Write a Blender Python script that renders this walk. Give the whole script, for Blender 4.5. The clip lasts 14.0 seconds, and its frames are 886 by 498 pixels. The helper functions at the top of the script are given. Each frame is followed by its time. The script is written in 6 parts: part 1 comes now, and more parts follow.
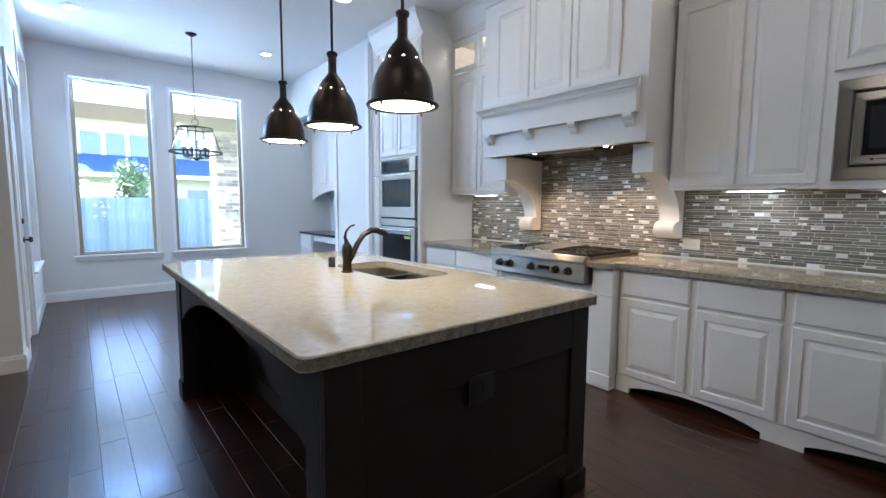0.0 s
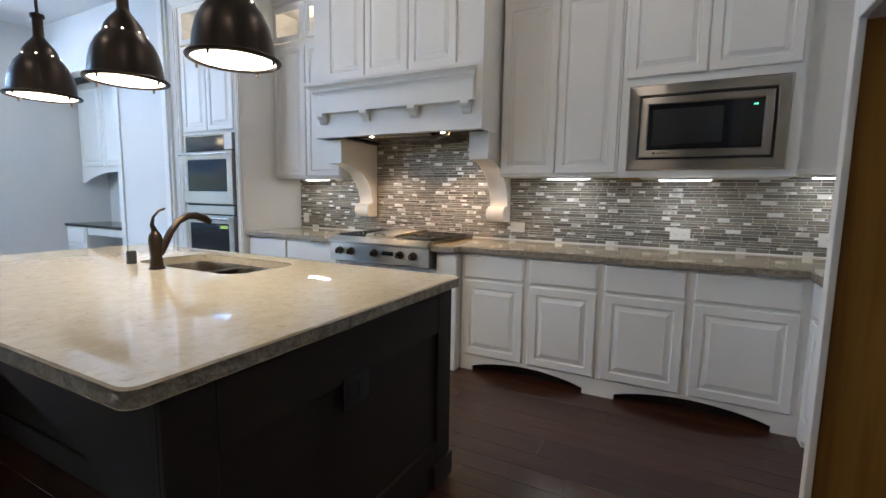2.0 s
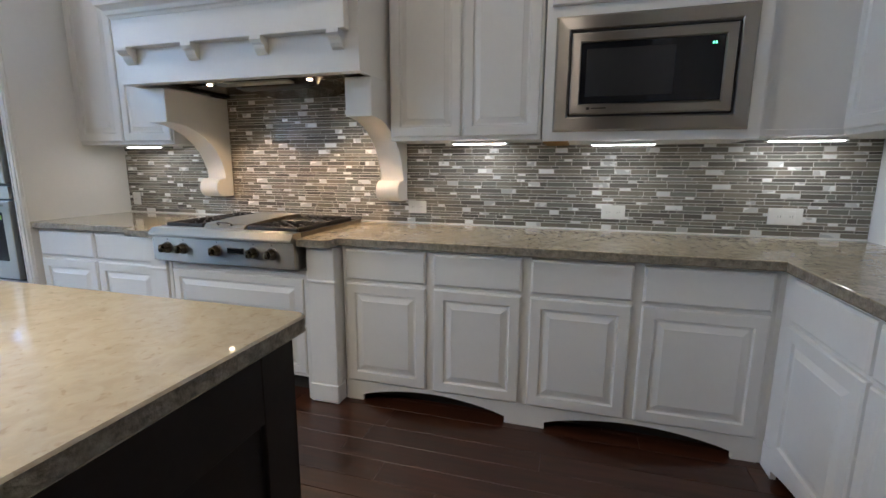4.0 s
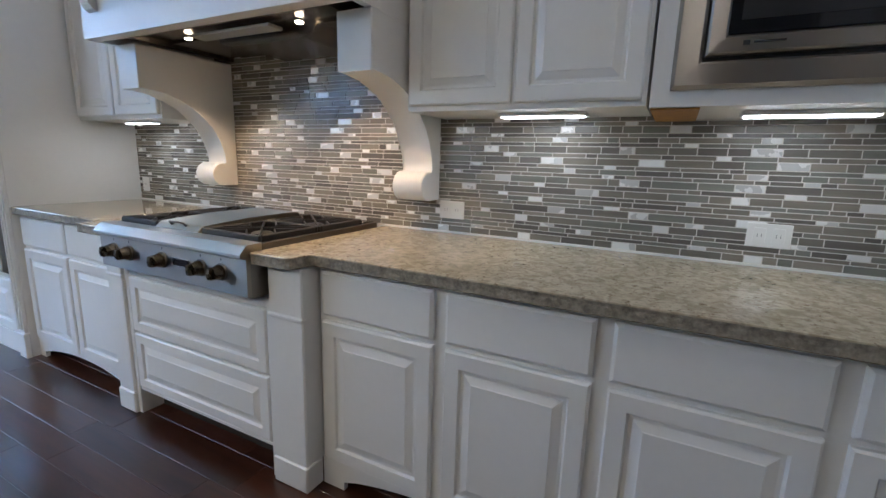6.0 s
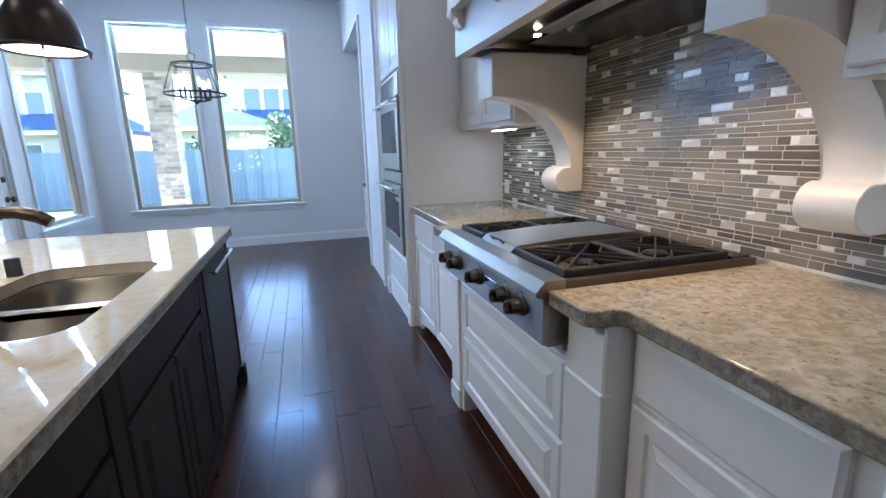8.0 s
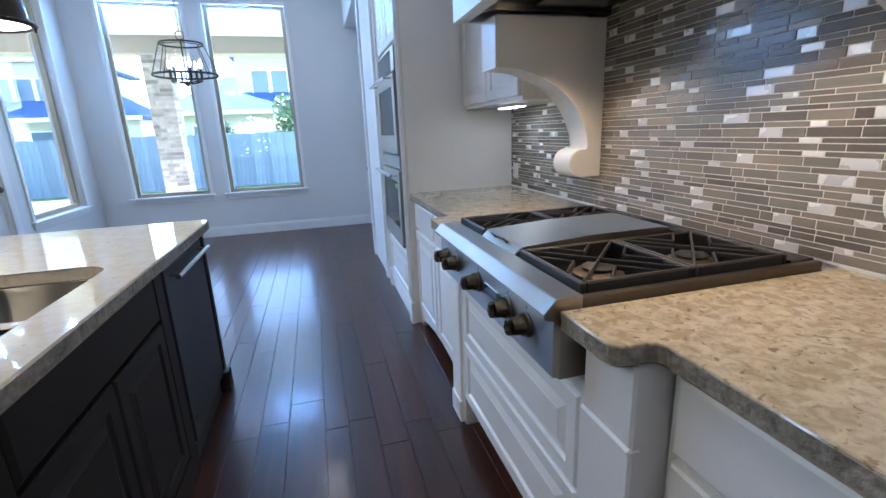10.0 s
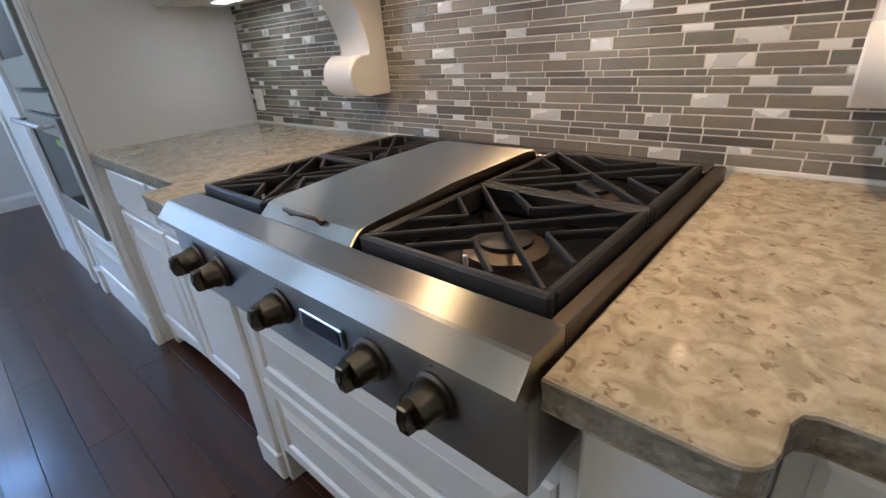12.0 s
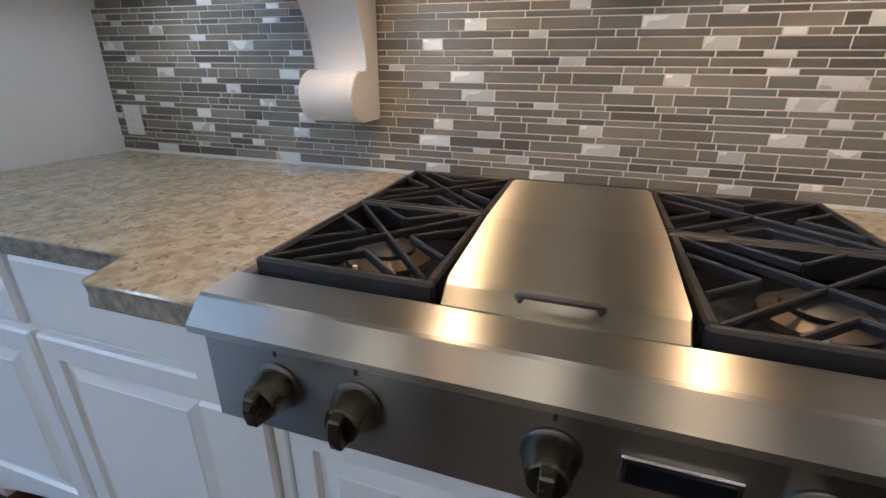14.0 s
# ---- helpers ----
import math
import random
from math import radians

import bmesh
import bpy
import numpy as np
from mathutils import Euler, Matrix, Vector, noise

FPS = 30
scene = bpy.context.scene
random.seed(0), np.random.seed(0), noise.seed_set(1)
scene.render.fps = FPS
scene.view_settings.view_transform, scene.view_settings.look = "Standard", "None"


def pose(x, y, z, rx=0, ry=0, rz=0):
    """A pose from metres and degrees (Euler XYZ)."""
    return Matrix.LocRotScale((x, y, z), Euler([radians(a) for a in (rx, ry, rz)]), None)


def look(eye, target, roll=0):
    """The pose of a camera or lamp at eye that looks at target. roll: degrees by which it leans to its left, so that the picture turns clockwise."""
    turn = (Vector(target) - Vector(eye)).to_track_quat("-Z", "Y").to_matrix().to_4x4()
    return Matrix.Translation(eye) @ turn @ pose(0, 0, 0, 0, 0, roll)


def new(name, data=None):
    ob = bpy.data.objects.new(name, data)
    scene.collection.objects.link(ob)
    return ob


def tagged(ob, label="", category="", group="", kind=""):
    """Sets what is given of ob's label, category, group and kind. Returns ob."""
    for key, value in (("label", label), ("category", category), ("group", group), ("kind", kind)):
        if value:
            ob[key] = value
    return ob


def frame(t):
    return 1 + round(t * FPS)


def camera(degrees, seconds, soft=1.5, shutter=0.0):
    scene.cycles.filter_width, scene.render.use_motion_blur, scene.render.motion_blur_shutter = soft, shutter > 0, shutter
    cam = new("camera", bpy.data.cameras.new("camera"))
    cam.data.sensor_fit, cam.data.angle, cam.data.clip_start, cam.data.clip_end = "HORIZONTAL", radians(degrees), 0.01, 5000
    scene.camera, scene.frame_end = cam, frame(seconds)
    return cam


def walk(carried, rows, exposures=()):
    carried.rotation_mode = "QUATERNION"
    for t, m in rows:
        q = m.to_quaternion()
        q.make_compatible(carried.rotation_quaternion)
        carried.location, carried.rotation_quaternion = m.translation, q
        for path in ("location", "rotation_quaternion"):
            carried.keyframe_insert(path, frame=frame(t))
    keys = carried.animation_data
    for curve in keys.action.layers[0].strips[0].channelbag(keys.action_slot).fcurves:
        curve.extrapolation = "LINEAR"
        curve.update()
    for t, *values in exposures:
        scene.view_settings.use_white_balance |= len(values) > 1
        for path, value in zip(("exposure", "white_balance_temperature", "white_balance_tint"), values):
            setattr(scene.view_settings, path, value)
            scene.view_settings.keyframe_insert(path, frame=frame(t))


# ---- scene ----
import itertools
cam = camera(89.3, 14.0)
METRES, EYE, TILT, LEAN, TURN = 4.9, 1.375, 0.0, 0.0, -39.4
PATH = [
    (0, (-0.045, 0.027, 1.321), (1.216, 1.567, 1.126), 0.4),
    (0.5, (-0.074, 0.16, 1.333), (1.399, 1.497, 1.128), 0.9),
    (1, (-0.054, 0.234, 1.317), (1.56, 1.396, 1.107), 1.5),
    (1.5, (-0.054, 0.221, 1.312), (1.632, 1.271, 1.086), 1.3),
    (2, (-0.03, 0.272, 1.275), (1.729, 1.196, 1.046), 0.9),
    (2.5, (0.156, 0.238, 1.283), (1.928, 1.125, 1.013), 0.4),
    (3, (0.485, 0.233, 1.3), (2.267, 1.082, 0.979), -0.5),
    (3.5, (0.652, 0.376, 1.299), (2.511, 1.021, 0.943), 0.1),
    (3.7, (0.709, 0.46, 1.29), (2.6, 1.006, 0.934), 0.3),
    (5.8, (1.634, 0.547, 1.291), (3.438, 1.31, 0.883), 0.5),
    (6, (1.739, 0.564, 1.26), (3.486, 1.455, 0.871), 1.7),
    (6.5, (1.925, 0.517, 1.317), (3.383, 1.808, 0.862), -0.9),
    (7, (2.069, 0.566, 1.31), (3.198, 2.153, 0.856), -0.7),
    (7.5, (2.084, 0.693, 1.29), (2.959, 2.438, 0.857), -0.1),
    (8, (2.174, 0.809, 1.313), (2.74, 2.678, 0.88), -1.4),
    (8.2, (2.218, 0.857, 1.3), (2.683, 2.755, 0.875), -1.5),
    (10.3, (2.319, 1.091, 1.313), (2.846, 2.942, 0.768), -2.8),
    (10.5, (2.299, 1.133, 1.311), (2.936, 2.939, 0.734), -2.6),
    (11, (2.34, 1.345, 1.259), (3.29, 2.983, 0.614), -1.6),
    (11.5, (2.486, 1.537, 1.229), (3.585, 3.015, 0.449), -5.3),
    (12, (2.49, 1.69, 1.225), (3.82, 2.935, 0.385), -4.6),
    (12.5, (2.42, 1.851, 1.226), (4.03, 2.713, 0.409), -1.0),
    (13, (2.396, 1.981, 1.216), (4.091, 2.71, 0.443), -0.6),
    (13.5, (2.435, 2.138, 1.227), (4.128, 2.818, 0.409), -2.5),
    (14, (2.402, 2.349, 1.215), (4.168, 2.915, 0.464), 0.6),
]
EXPOSURES = [(0.0, 3.55, 5500, 12), (1.5, 3.5, 5800, 12), (3.0, 3.42, 5900, 12), (6.5, 3.27, 5350, 12), (8.0, 3.25, 5150, 12), (10.5, 3.27, 5050, 12), (12.0, 3.1, 5450, 12), (14.0, 3.0, 5200, 12)]
walk(cam, [(t, look(eye, target, roll)) for t, eye, target, roll in PATH], EXPOSURES)

# ---- light ----
world = bpy.data.worlds.new("world")
scene.world = world
world.use_nodes = True
wn = world.node_tree.nodes
sky = wn.new("ShaderNodeTexSky")
sky.sky_type, sky.sun_disc = "NISHITA", False
SUN_EL, SUN_AZ = 44.0, -62.0   # degrees; azimuth from +y, clockwise positive
sky.sun_elevation, sky.sun_rotation = radians(SUN_EL), radians(SUN_AZ)
world.node_tree.links.new(sky.outputs[0], wn["Background"].inputs[0])
wn["Background"].inputs[1].default_value = 0.15
sun = new("sun", bpy.data.lights.new("sun", "SUN"))
sun.data.energy, sun.data.angle, sun.data.color = 5.0, radians(0.5), (1.0, 0.95, 0.88)
a, e = radians(SUN_AZ), radians(SUN_EL)
sun.matrix_world = look((math.sin(a) * math.cos(e) * 20, math.cos(a) * math.cos(e) * 20, math.sin(e) * 20), (0, 0, 0))


def lamp(name, kind, at, power, colour, size=0.1, size_y=None, target=None, spot=None):
    data = bpy.data.lights.new(name, kind)
    data.energy, data.color = power, colour
    ob = new(name, data)
    if kind == "AREA":
        data.size = size
        if size_y:
            data.shape, data.size_y = "RECTANGLE", size_y
        else:
            data.shape = "DISK"
    else:
        data.shadow_soft_size = size
    if spot:
        data.spot_size, data.spot_blend = radians(spot), 0.6
    ob.matrix_world = look(at, target or (at[0] + 0.0001, at[1], at[2] - 1))
    return ob


CEIL, CAN_W, HOOD_W, PEND_W, UNDER_W = 3.36, 0.48, 3.1, 0.5, 0.052
WARM = (1.0, 0.80, 0.58)
CANS = [(2.15, 0.6), (2.15, 2.4), (2.15, 4.3), (-0.1, 0.9), (-0.1, 3.0), (0.05, 6.3), (2.1, 6.5), (-2.8, 0.8), (-2.8, 3.2), (0.4, -2.4), (-2.8, -2.4)]
for cx, cy in CANS:
    lamp("can_lamp", "AREA", (cx, cy, CEIL - 0.012), CAN_W, (1.0, 0.82, 0.62), 0.12)

# added strip lamps at the window and door heads stand in for sky light
for lx in (0.43, 1.62):
    lamp("window_head_lamp", "AREA", (lx, 7.90, 2.93), 3.8, (0.32, 0.58, 1.0), 0.80, 0.05, target=(lx, 4.6, 0.9))
lamp("window_head_lamp", "AREA", (-0.49, 6.885, 2.93), 3.0, (0.36, 0.62, 1.0), 0.05, 0.9, target=(2.6, 4.6, 0.6))
lamp("door_head_lamp", "AREA", (-0.455, 5.56, 2.39), 2.0, (0.36, 0.62, 1.0), 0.02, 0.8, target=(2.8, 4.2, 0.6))

# ---- materials ----


def mat(name, colour, rough=0.5, metal=0.0, var=0.06, scale=3.0, bump=0.0, bscale=60.0, spec=0.5, rvar=0.1, coat=0.0, tint=None, stretch=(1, 1, 1), rand=0.0):
    """A painted or plain surface: colour with two scales of variation, gloss variation and fine relief."""
    m = bpy.data.materials.new(name)
    m.use_nodes = True
    nt = m.node_tree
    n, l = nt.nodes, nt.links
    b = n["Principled BSDF"]
    tc = n.new("ShaderNodeTexCoord")
    mp = n.new("ShaderNodeMapping")
    mp.inputs["Scale"].default_value = stretch
    l.new(tc.outputs["Object"], mp.inputs[0])
    big, fine = n.new("ShaderNodeTexNoise"), n.new("ShaderNodeTexNoise")
    big.inputs["Scale"].default_value, fine.inputs["Scale"].default_value = scale, bscale
    big.inputs["Detail"].default_value, fine.inputs["Detail"].default_value = 4, 3
    l.new(mp.outputs[0], big.inputs[0]), l.new(mp.outputs[0], fine.inputs[0])
    ramp = n.new("ShaderNodeValToRGB")
    lo = tuple(c * (1 - var) for c in colour)
    hi = tint or tuple(min(1, c * (1 + var)) for c in colour)
    ramp.color_ramp.elements[0].position, ramp.color_ramp.elements[1].position = 0.3, 0.7
    ramp.color_ramp.elements[0].color, ramp.color_ramp.elements[1].color = (*lo, 1), (*hi, 1)
    add = n.new("ShaderNodeMath")
    add.operation = "MULTIPLY_ADD"
    add.inputs[1].default_value, add.inputs[2].default_value = 0.35, 0.0
    l.new(fine.outputs[0], add.inputs[0])
    s = n.new("ShaderNodeMath")
    s.operation = "MULTIPLY_ADD"
    s.inputs[1].default_value = 0.65
    l.new(big.outputs[0], s.inputs[0]), l.new(add.outputs[0], s.inputs[2])
    l.new(s.outputs[0], ramp.inputs[0])
    out = ramp.outputs[0]
    if rand:
        oi = n.new("ShaderNodeObjectInfo")
        gi = n.new("ShaderNodeNewGeometry")
        sm = n.new("ShaderNodeMath")
        sm.operation = "ADD"
        l.new(oi.outputs["Random"], sm.inputs[0]), l.new(gi.outputs["Random Per Island"], sm.inputs[1])
        fr = n.new("ShaderNodeMath")
        fr.operation = "FRACT"
        l.new(sm.outputs[0], fr.inputs[0])
        mr = n.new("ShaderNodeMapRange")
        mr.inputs["To Min"].default_value, mr.inputs["To Max"].default_value = 1 - rand, 1 + rand
        l.new(fr.outputs[0], mr.inputs["Value"])
        hs = n.new("ShaderNodeHueSaturation")
        l.new(mr.outputs[0], hs.inputs["Value"]), l.new(out, hs.inputs["Color"])
        out = hs.outputs[0]
    l.new(out, b.inputs["Base Color"])
    rr = n.new("ShaderNodeMapRange")
    rr.inputs["To Min"].default_value, rr.inputs["To Max"].default_value = max(0.02, rough - rvar * rough), min(1, rough + rvar)
    l.new(big.outputs[0], rr.inputs["Value"]), l.new(rr.outputs[0], b.inputs["Roughness"])
    b.inputs["Metallic"].default_value = metal
    b.inputs["Specular IOR Level"].default_value = spec
    b.inputs["Coat Weight"].default_value = coat
    b.inputs["Coat Roughness"].default_value = 0.08
    if bump:
        bp = n.new("ShaderNodeBump")
        bp.inputs["Strength"].default_value, bp.inputs["Distance"].default_value = 1.0, bump
        l.new(fine.outputs[0], bp.inputs["Height"]), l.new(bp.outputs[0], b.inputs["Normal"])
    return m


def glow(name, colour, strength, base=(0.8, 0.8, 0.8)):
    m = bpy.data.materials.new(name)
    m.use_nodes = True
    b = m.node_tree.nodes["Principled BSDF"]
    b.inputs["Base Color"].default_value = (*base, 1)
    b.inputs["Emission Color"].default_value, b.inputs["Emission Strength"].default_value = (*colour, 1), strength
    return m


def glass(name, rough=0.0, tint=(1, 1, 1), mixing=0.12):
    """Clear thin glazing: mostly see-through with a mirror share."""
    m = bpy.data.materials.new(name)
    m.use_nodes = True
    n, l = m.node_tree.nodes, m.node_tree.links
    n.remove(n["Principled BSDF"])
    tr, gl, mx, lw = n.new("ShaderNodeBsdfTransparent"), n.new("ShaderNodeBsdfGlossy"), n.new("ShaderNodeMixShader"), n.new("ShaderNodeLayerWeight")
    tr.inputs[0].default_value = (*tint, 1)
    gl.inputs["Roughness"].default_value = rough
    lw.inputs[0].default_value = 0.5
    pw, ma = n.new("ShaderNodeMath"), n.new("ShaderNodeMath")
    pw.operation, ma.operation = "POWER", "MULTIPLY_ADD"
    pw.inputs[1].default_value, ma.inputs[1].default_value, ma.inputs[2].default_value = 5.0, 0.7, 0.035
    l.new(lw.outputs["Facing"], pw.inputs[0]), l.new(pw.outputs[0], ma.inputs[0]), l.new(ma.outputs[0], mx.inputs[0])
    l.new(tr.outputs[0], mx.inputs[1]), l.new(gl.outputs[0], mx.inputs[2])
    l.new(mx.outputs[0], n["Material Output"].inputs[0])
    return m


def quartz(name, light, mid, dark, rough=0.12, grain=1.0):
    """Polished engineered stone: cloudy cream and grey with brown flecks and veins."""
    m = bpy.data.materials.new(name)
    m.use_nodes = True
    n, l = m.node_tree.nodes, m.node_tree.links
    b = n["Principled BSDF"]
    tc = n.new("ShaderNodeTexCoord")
    cloud, fleck, vein = n.new("ShaderNodeTexNoise"), n.new("ShaderNodeTexNoise"), n.new("ShaderNodeTexNoise")
    for t, sc, de, di in ((cloud, 21, 6, 0.9), (fleck, 44, 5, 0.5), (vein, 75, 5, 0.5)):
        t.inputs["Scale"].default_value, t.inputs["Detail"].default_value, t.inputs["Distortion"].default_value = sc * grain, de, di
        l.new(tc.outputs["Object"], t.inputs[0])
    r1, r2, r3 = (n.new("ShaderNodeValToRGB") for _ in range(3))
    for r, p0, c0, p1, c1 in ((r1, 0.38, mid, 0.62, light), (r2, 0.60, (0, 0, 0), 0.68, (1, 1, 1)), (r3, 0.52, (0, 0, 0), 0.75, (1, 1, 1))):
        r.color_ramp.elements[0].position, r.color_ramp.elements[1].position = p0, p1
        r.color_ramp.elements[0].color, r.color_ramp.elements[1].color = (*c0, 1), (*c1, 1)
    l.new(cloud.outputs[0], r1.inputs[0]), l.new(fleck.outputs[0], r2.inputs[0]), l.new(vein.outputs[0], r3.inputs[0])
    a1, a2 = n.new("ShaderNodeMix"), n.new("ShaderNodeMix")
    a1.data_type = a2.data_type = "RGBA"
    f1, f2 = n.new("ShaderNodeMath"), n.new("ShaderNodeMath")
    f1.operation = f2.operation = "MULTIPLY"
    f1.inputs[1].default_value, f2.inputs[1].default_value = 0.68, 0.36
    l.new(r2.outputs[0], f1.inputs[0]), l.new(r3.outputs[0], f2.inputs[0])
    l.new(f1.outputs[0], a1.inputs[0]), l.new(r1.outputs[0], a1.inputs[6])
    a1.inputs[7].default_value = (*dark, 1)
    l.new(f2.outputs[0], a2.inputs[0]), l.new(a1.outputs[2], a2.inputs[6])
    a2.inputs[7].default_value = (*[c * 1.6 for c in dark], 1)
    l.new(a2.outputs[2], b.inputs["Base Color"])
    b.inputs["Roughness"].default_value = rough
    b.inputs["Specular IOR Level"].default_value = 0.6
    return m


def plank_wood(name, c0, c1, rough, rand, along="y", bump=0.0015, coat=0.0):
    """Stained hand-scraped wood, grain along one axis, each board its own shade."""
    m = bpy.data.materials.new(name)
    m.use_nodes = True
    n, l = m.node_tree.nodes, m.node_tree.links
    b = n["Principled BSDF"]
    tc, mp, oi, gi = n.new("ShaderNodeTexCoord"), n.new("ShaderNodeMapping"), n.new("ShaderNodeObjectInfo"), n.new("ShaderNodeNewGeometry")
    mp.inputs["Scale"].default_value = {"y": (14, 0.9, 14), "x": (0.9, 14, 14), "z": (14, 14, 0.9)}[along]
    sm, fr = n.new("ShaderNodeMath"), n.new("ShaderNodeMath")
    sm.operation, fr.operation = "ADD", "FRACT"
    l.new(oi.outputs["Random"], sm.inputs[0]), l.new(gi.outputs["Random Per Island"], sm.inputs[1]), l.new(sm.outputs[0], fr.inputs[0])
    off = n.new("ShaderNodeVectorMath")
    off.operation = "MULTIPLY_ADD"
    cb = n.new("ShaderNodeCombineXYZ")
    for i in range(3):
        l.new(fr.outputs[0], cb.inputs[i])
    off.inputs[1].default_value = (37, 11, 23)
    l.new(cb.outputs[0], off.inputs[0]), l.new(gi.outputs["Position"], off.inputs[2]), l.new(off.outputs[0], mp.inputs[0])
    grain, wave = n.new("ShaderNodeTexNoise"), n.new("ShaderNodeTexNoise")
    grain.inputs["Scale"].default_value, grain.inputs["Detail"].default_value, grain.inputs["Distortion"].default_value = 1.8, 5, 0.8
    wave.inputs["Scale"].default_value, wave.inputs["Detail"].default_value = 0.7, 2
    l.new(mp.outputs[0], grain.inputs[0]), l.new(mp.outputs[0], wave.inputs[0])
    r = n.new("ShaderNodeValToRGB")
    r.color_ramp.elements[0].position, r.color_ramp.elements[1].position = 0.32, 0.72
    r.color_ramp.elements[0].color, r.color_ramp.elements[1].color = (*c0, 1), (*c1, 1)
    l.new(grain.outputs[0], r.inputs[0])
    hs, mr = n.new("ShaderNodeHueSaturation"), n.new("ShaderNodeMapRange")
    mr.inputs["To Min"].default_value, mr.inputs["To Max"].default_value = 1 - rand, 1 + rand
    l.new(fr.outputs[0], mr.inputs["Value"]), l.new(mr.outputs[0], hs.inputs["Value"]), l.new(r.outputs[0], hs.inputs["Color"])
    l.new(hs.outputs[0], b.inputs["Base Color"])
    rr = n.new("ShaderNodeMapRange")
    rr.inputs["To Min"].default_value, rr.inputs["To Max"].default_value = rough * 0.9, rough * 1.12
    l.new(grain.outputs[0], rr.inputs["Value"]), l.new(rr.outputs[0], b.inputs["Roughness"])
    b.inputs["Coat Weight"].default_value, b.inputs["Coat Roughness"].default_value = coat, 0.14
    bp = n.new("ShaderNodeBump")
    bp.inputs["Distance"].default_value = bump
    l.new(wave.outputs[0], bp.inputs["Height"]), l.new(bp.outputs[0], b.inputs["Normal"])
    return m


def steel(name, colour, rough, axis, aniso=0.96):
    """Brushed metal: fine scratches along one axis."""
    m = bpy.data.materials.new(name)
    m.use_nodes = True
    n, l = m.node_tree.nodes, m.node_tree.links
    b = n["Principled BSDF"]
    tc, mp, no = n.new("ShaderNodeTexCoord"), n.new("ShaderNodeMapping"), n.new("ShaderNodeTexNoise")
    mp.inputs["Scale"].default_value = {"x": (1, 300, 300), "y": (300, 1, 300), "z": (300, 300, 1)}[axis]
    no.inputs["Scale"].default_value, no.inputs["Detail"].default_value = 1.0, 3
    l.new(tc.outputs["Object"], mp.inputs[0]), l.new(mp.outputs[0], no.inputs[0])
    mr = n.new("ShaderNodeMapRange")
    mr.inputs["To Min"].default_value, mr.inputs["To Max"].default_value = rough * 0.97, rough * 1.04
    l.new(no.outputs[0], mr.inputs["Value"]), l.new(mr.outputs[0], b.inputs["Roughness"])
    b.inputs["Base Color"].default_value, b.inputs["Metallic"].default_value = (*colour, 1), 1.0
    b.inputs["Anisotropic"].default_value = aniso
    tg = n.new("ShaderNodeCombineXYZ")
    for i, v in enumerate({"x": (0, 1, 0), "y": (0.7, 0, 0.7), "z": (0.7, 0.7, 0)}[axis]):
        tg.inputs[i].default_value = v
    l.new(tg.outputs[0], b.inputs["Tangent"])
    return m


WALL = mat("wall paint", (0.72, 0.72, 0.71), 0.6, bump=0.0006, bscale=180, var=0.02, scale=1.2)
CEILM = mat("ceiling paint", (0.78, 0.79, 0.80), 0.7, bump=0.0006, bscale=160, var=0.02, scale=1.0)
TRIM = mat("trim paint", (0.80, 0.80, 0.79), 0.35, bump=0.0002, bscale=50, var=0.02, scale=2)
CAB = mat("cabinet paint", (0.81, 0.80, 0.775), 0.33, bump=0.0002, bscale=45, var=0.025, scale=2.5)
QTZ = quartz("cream quartz", (0.48, 0.42, 0.305), (0.325, 0.28, 0.19), (0.14, 0.09, 0.048), 0.08, 1.45)
QISL = quartz("smooth cream quartz", (0.50, 0.44, 0.34), (0.45, 0.39, 0.295), (0.36, 0.29, 0.21), 0.035)
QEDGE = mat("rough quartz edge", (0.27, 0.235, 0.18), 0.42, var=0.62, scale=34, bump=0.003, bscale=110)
DARKCAB = mat("dark island paint", (0.031, 0.025, 0.021), 0.55, spec=0.2, var=0.15, scale=3, bump=0.0002, bscale=60)
SPRAY = mat("mosaic grout", (0.70, 0.67, 0.61), 0.85, var=0.1, bump=0.0004, bscale=300)
STEEL_Y = steel("brushed steel along the wall", (0.38, 0.345, 0.29), 0.34, "y")
STEEL_C = steel("brushed steel cover", (0.35, 0.31, 0.24), 0.38, "y", 1.0)
STEEL_P = steel("brushed steel panel", (0.37, 0.34, 0.305), 0.30, "y", 0.95)
STEEL_X = steel("brushed steel across", (0.36, 0.325, 0.27), 0.34, "x")
STEEL_Z = steel("brushed steel upright", (0.30, 0.28, 0.25), 0.34, "z")
BURNER = mat("dull burner metal", (0.075, 0.058, 0.042), 0.42, 0.6, var=0.2, scale=15, bump=0.0002, bscale=150)
STEEL_M = steel("brushed steel trim", (0.40, 0.375, 0.34), 0.30, "y", 0.98)
IRON = mat("cast iron", (0.014, 0.013, 0.013), 0.46, var=0.2, scale=20, bump=0.0006, bscale=250)
ENAMEL = mat("black enamel", (0.008, 0.008, 0.009), 0.12, var=0.1)
BLACKGLASS = mat("black glass", (0.008, 0.009, 0.011), 0.04, var=0.1, spec=0.45)
# near-black base puts the shade of the toe recess into the colour
TOE_SHADE = mat("toe board darkened for recess shade", (0.030, 0.022, 0.016), 0.8, var=0.2, scale=6)
RUBBER = mat("black plastic", (0.02, 0.02, 0.02), 0.45, var=0.1)
BRONZE = mat("oil-rubbed bronze", (0.060, 0.042, 0.030), 0.32, 0.85, var=0.3, scale=14)
SHADE = mat("dark bronze shade", (0.045, 0.033, 0.026), 0.30, 0.7, var=0.2, scale=8)
SHADEIN = mat("white shade lining", (0.85, 0.82, 0.74), 0.5, var=0.02)
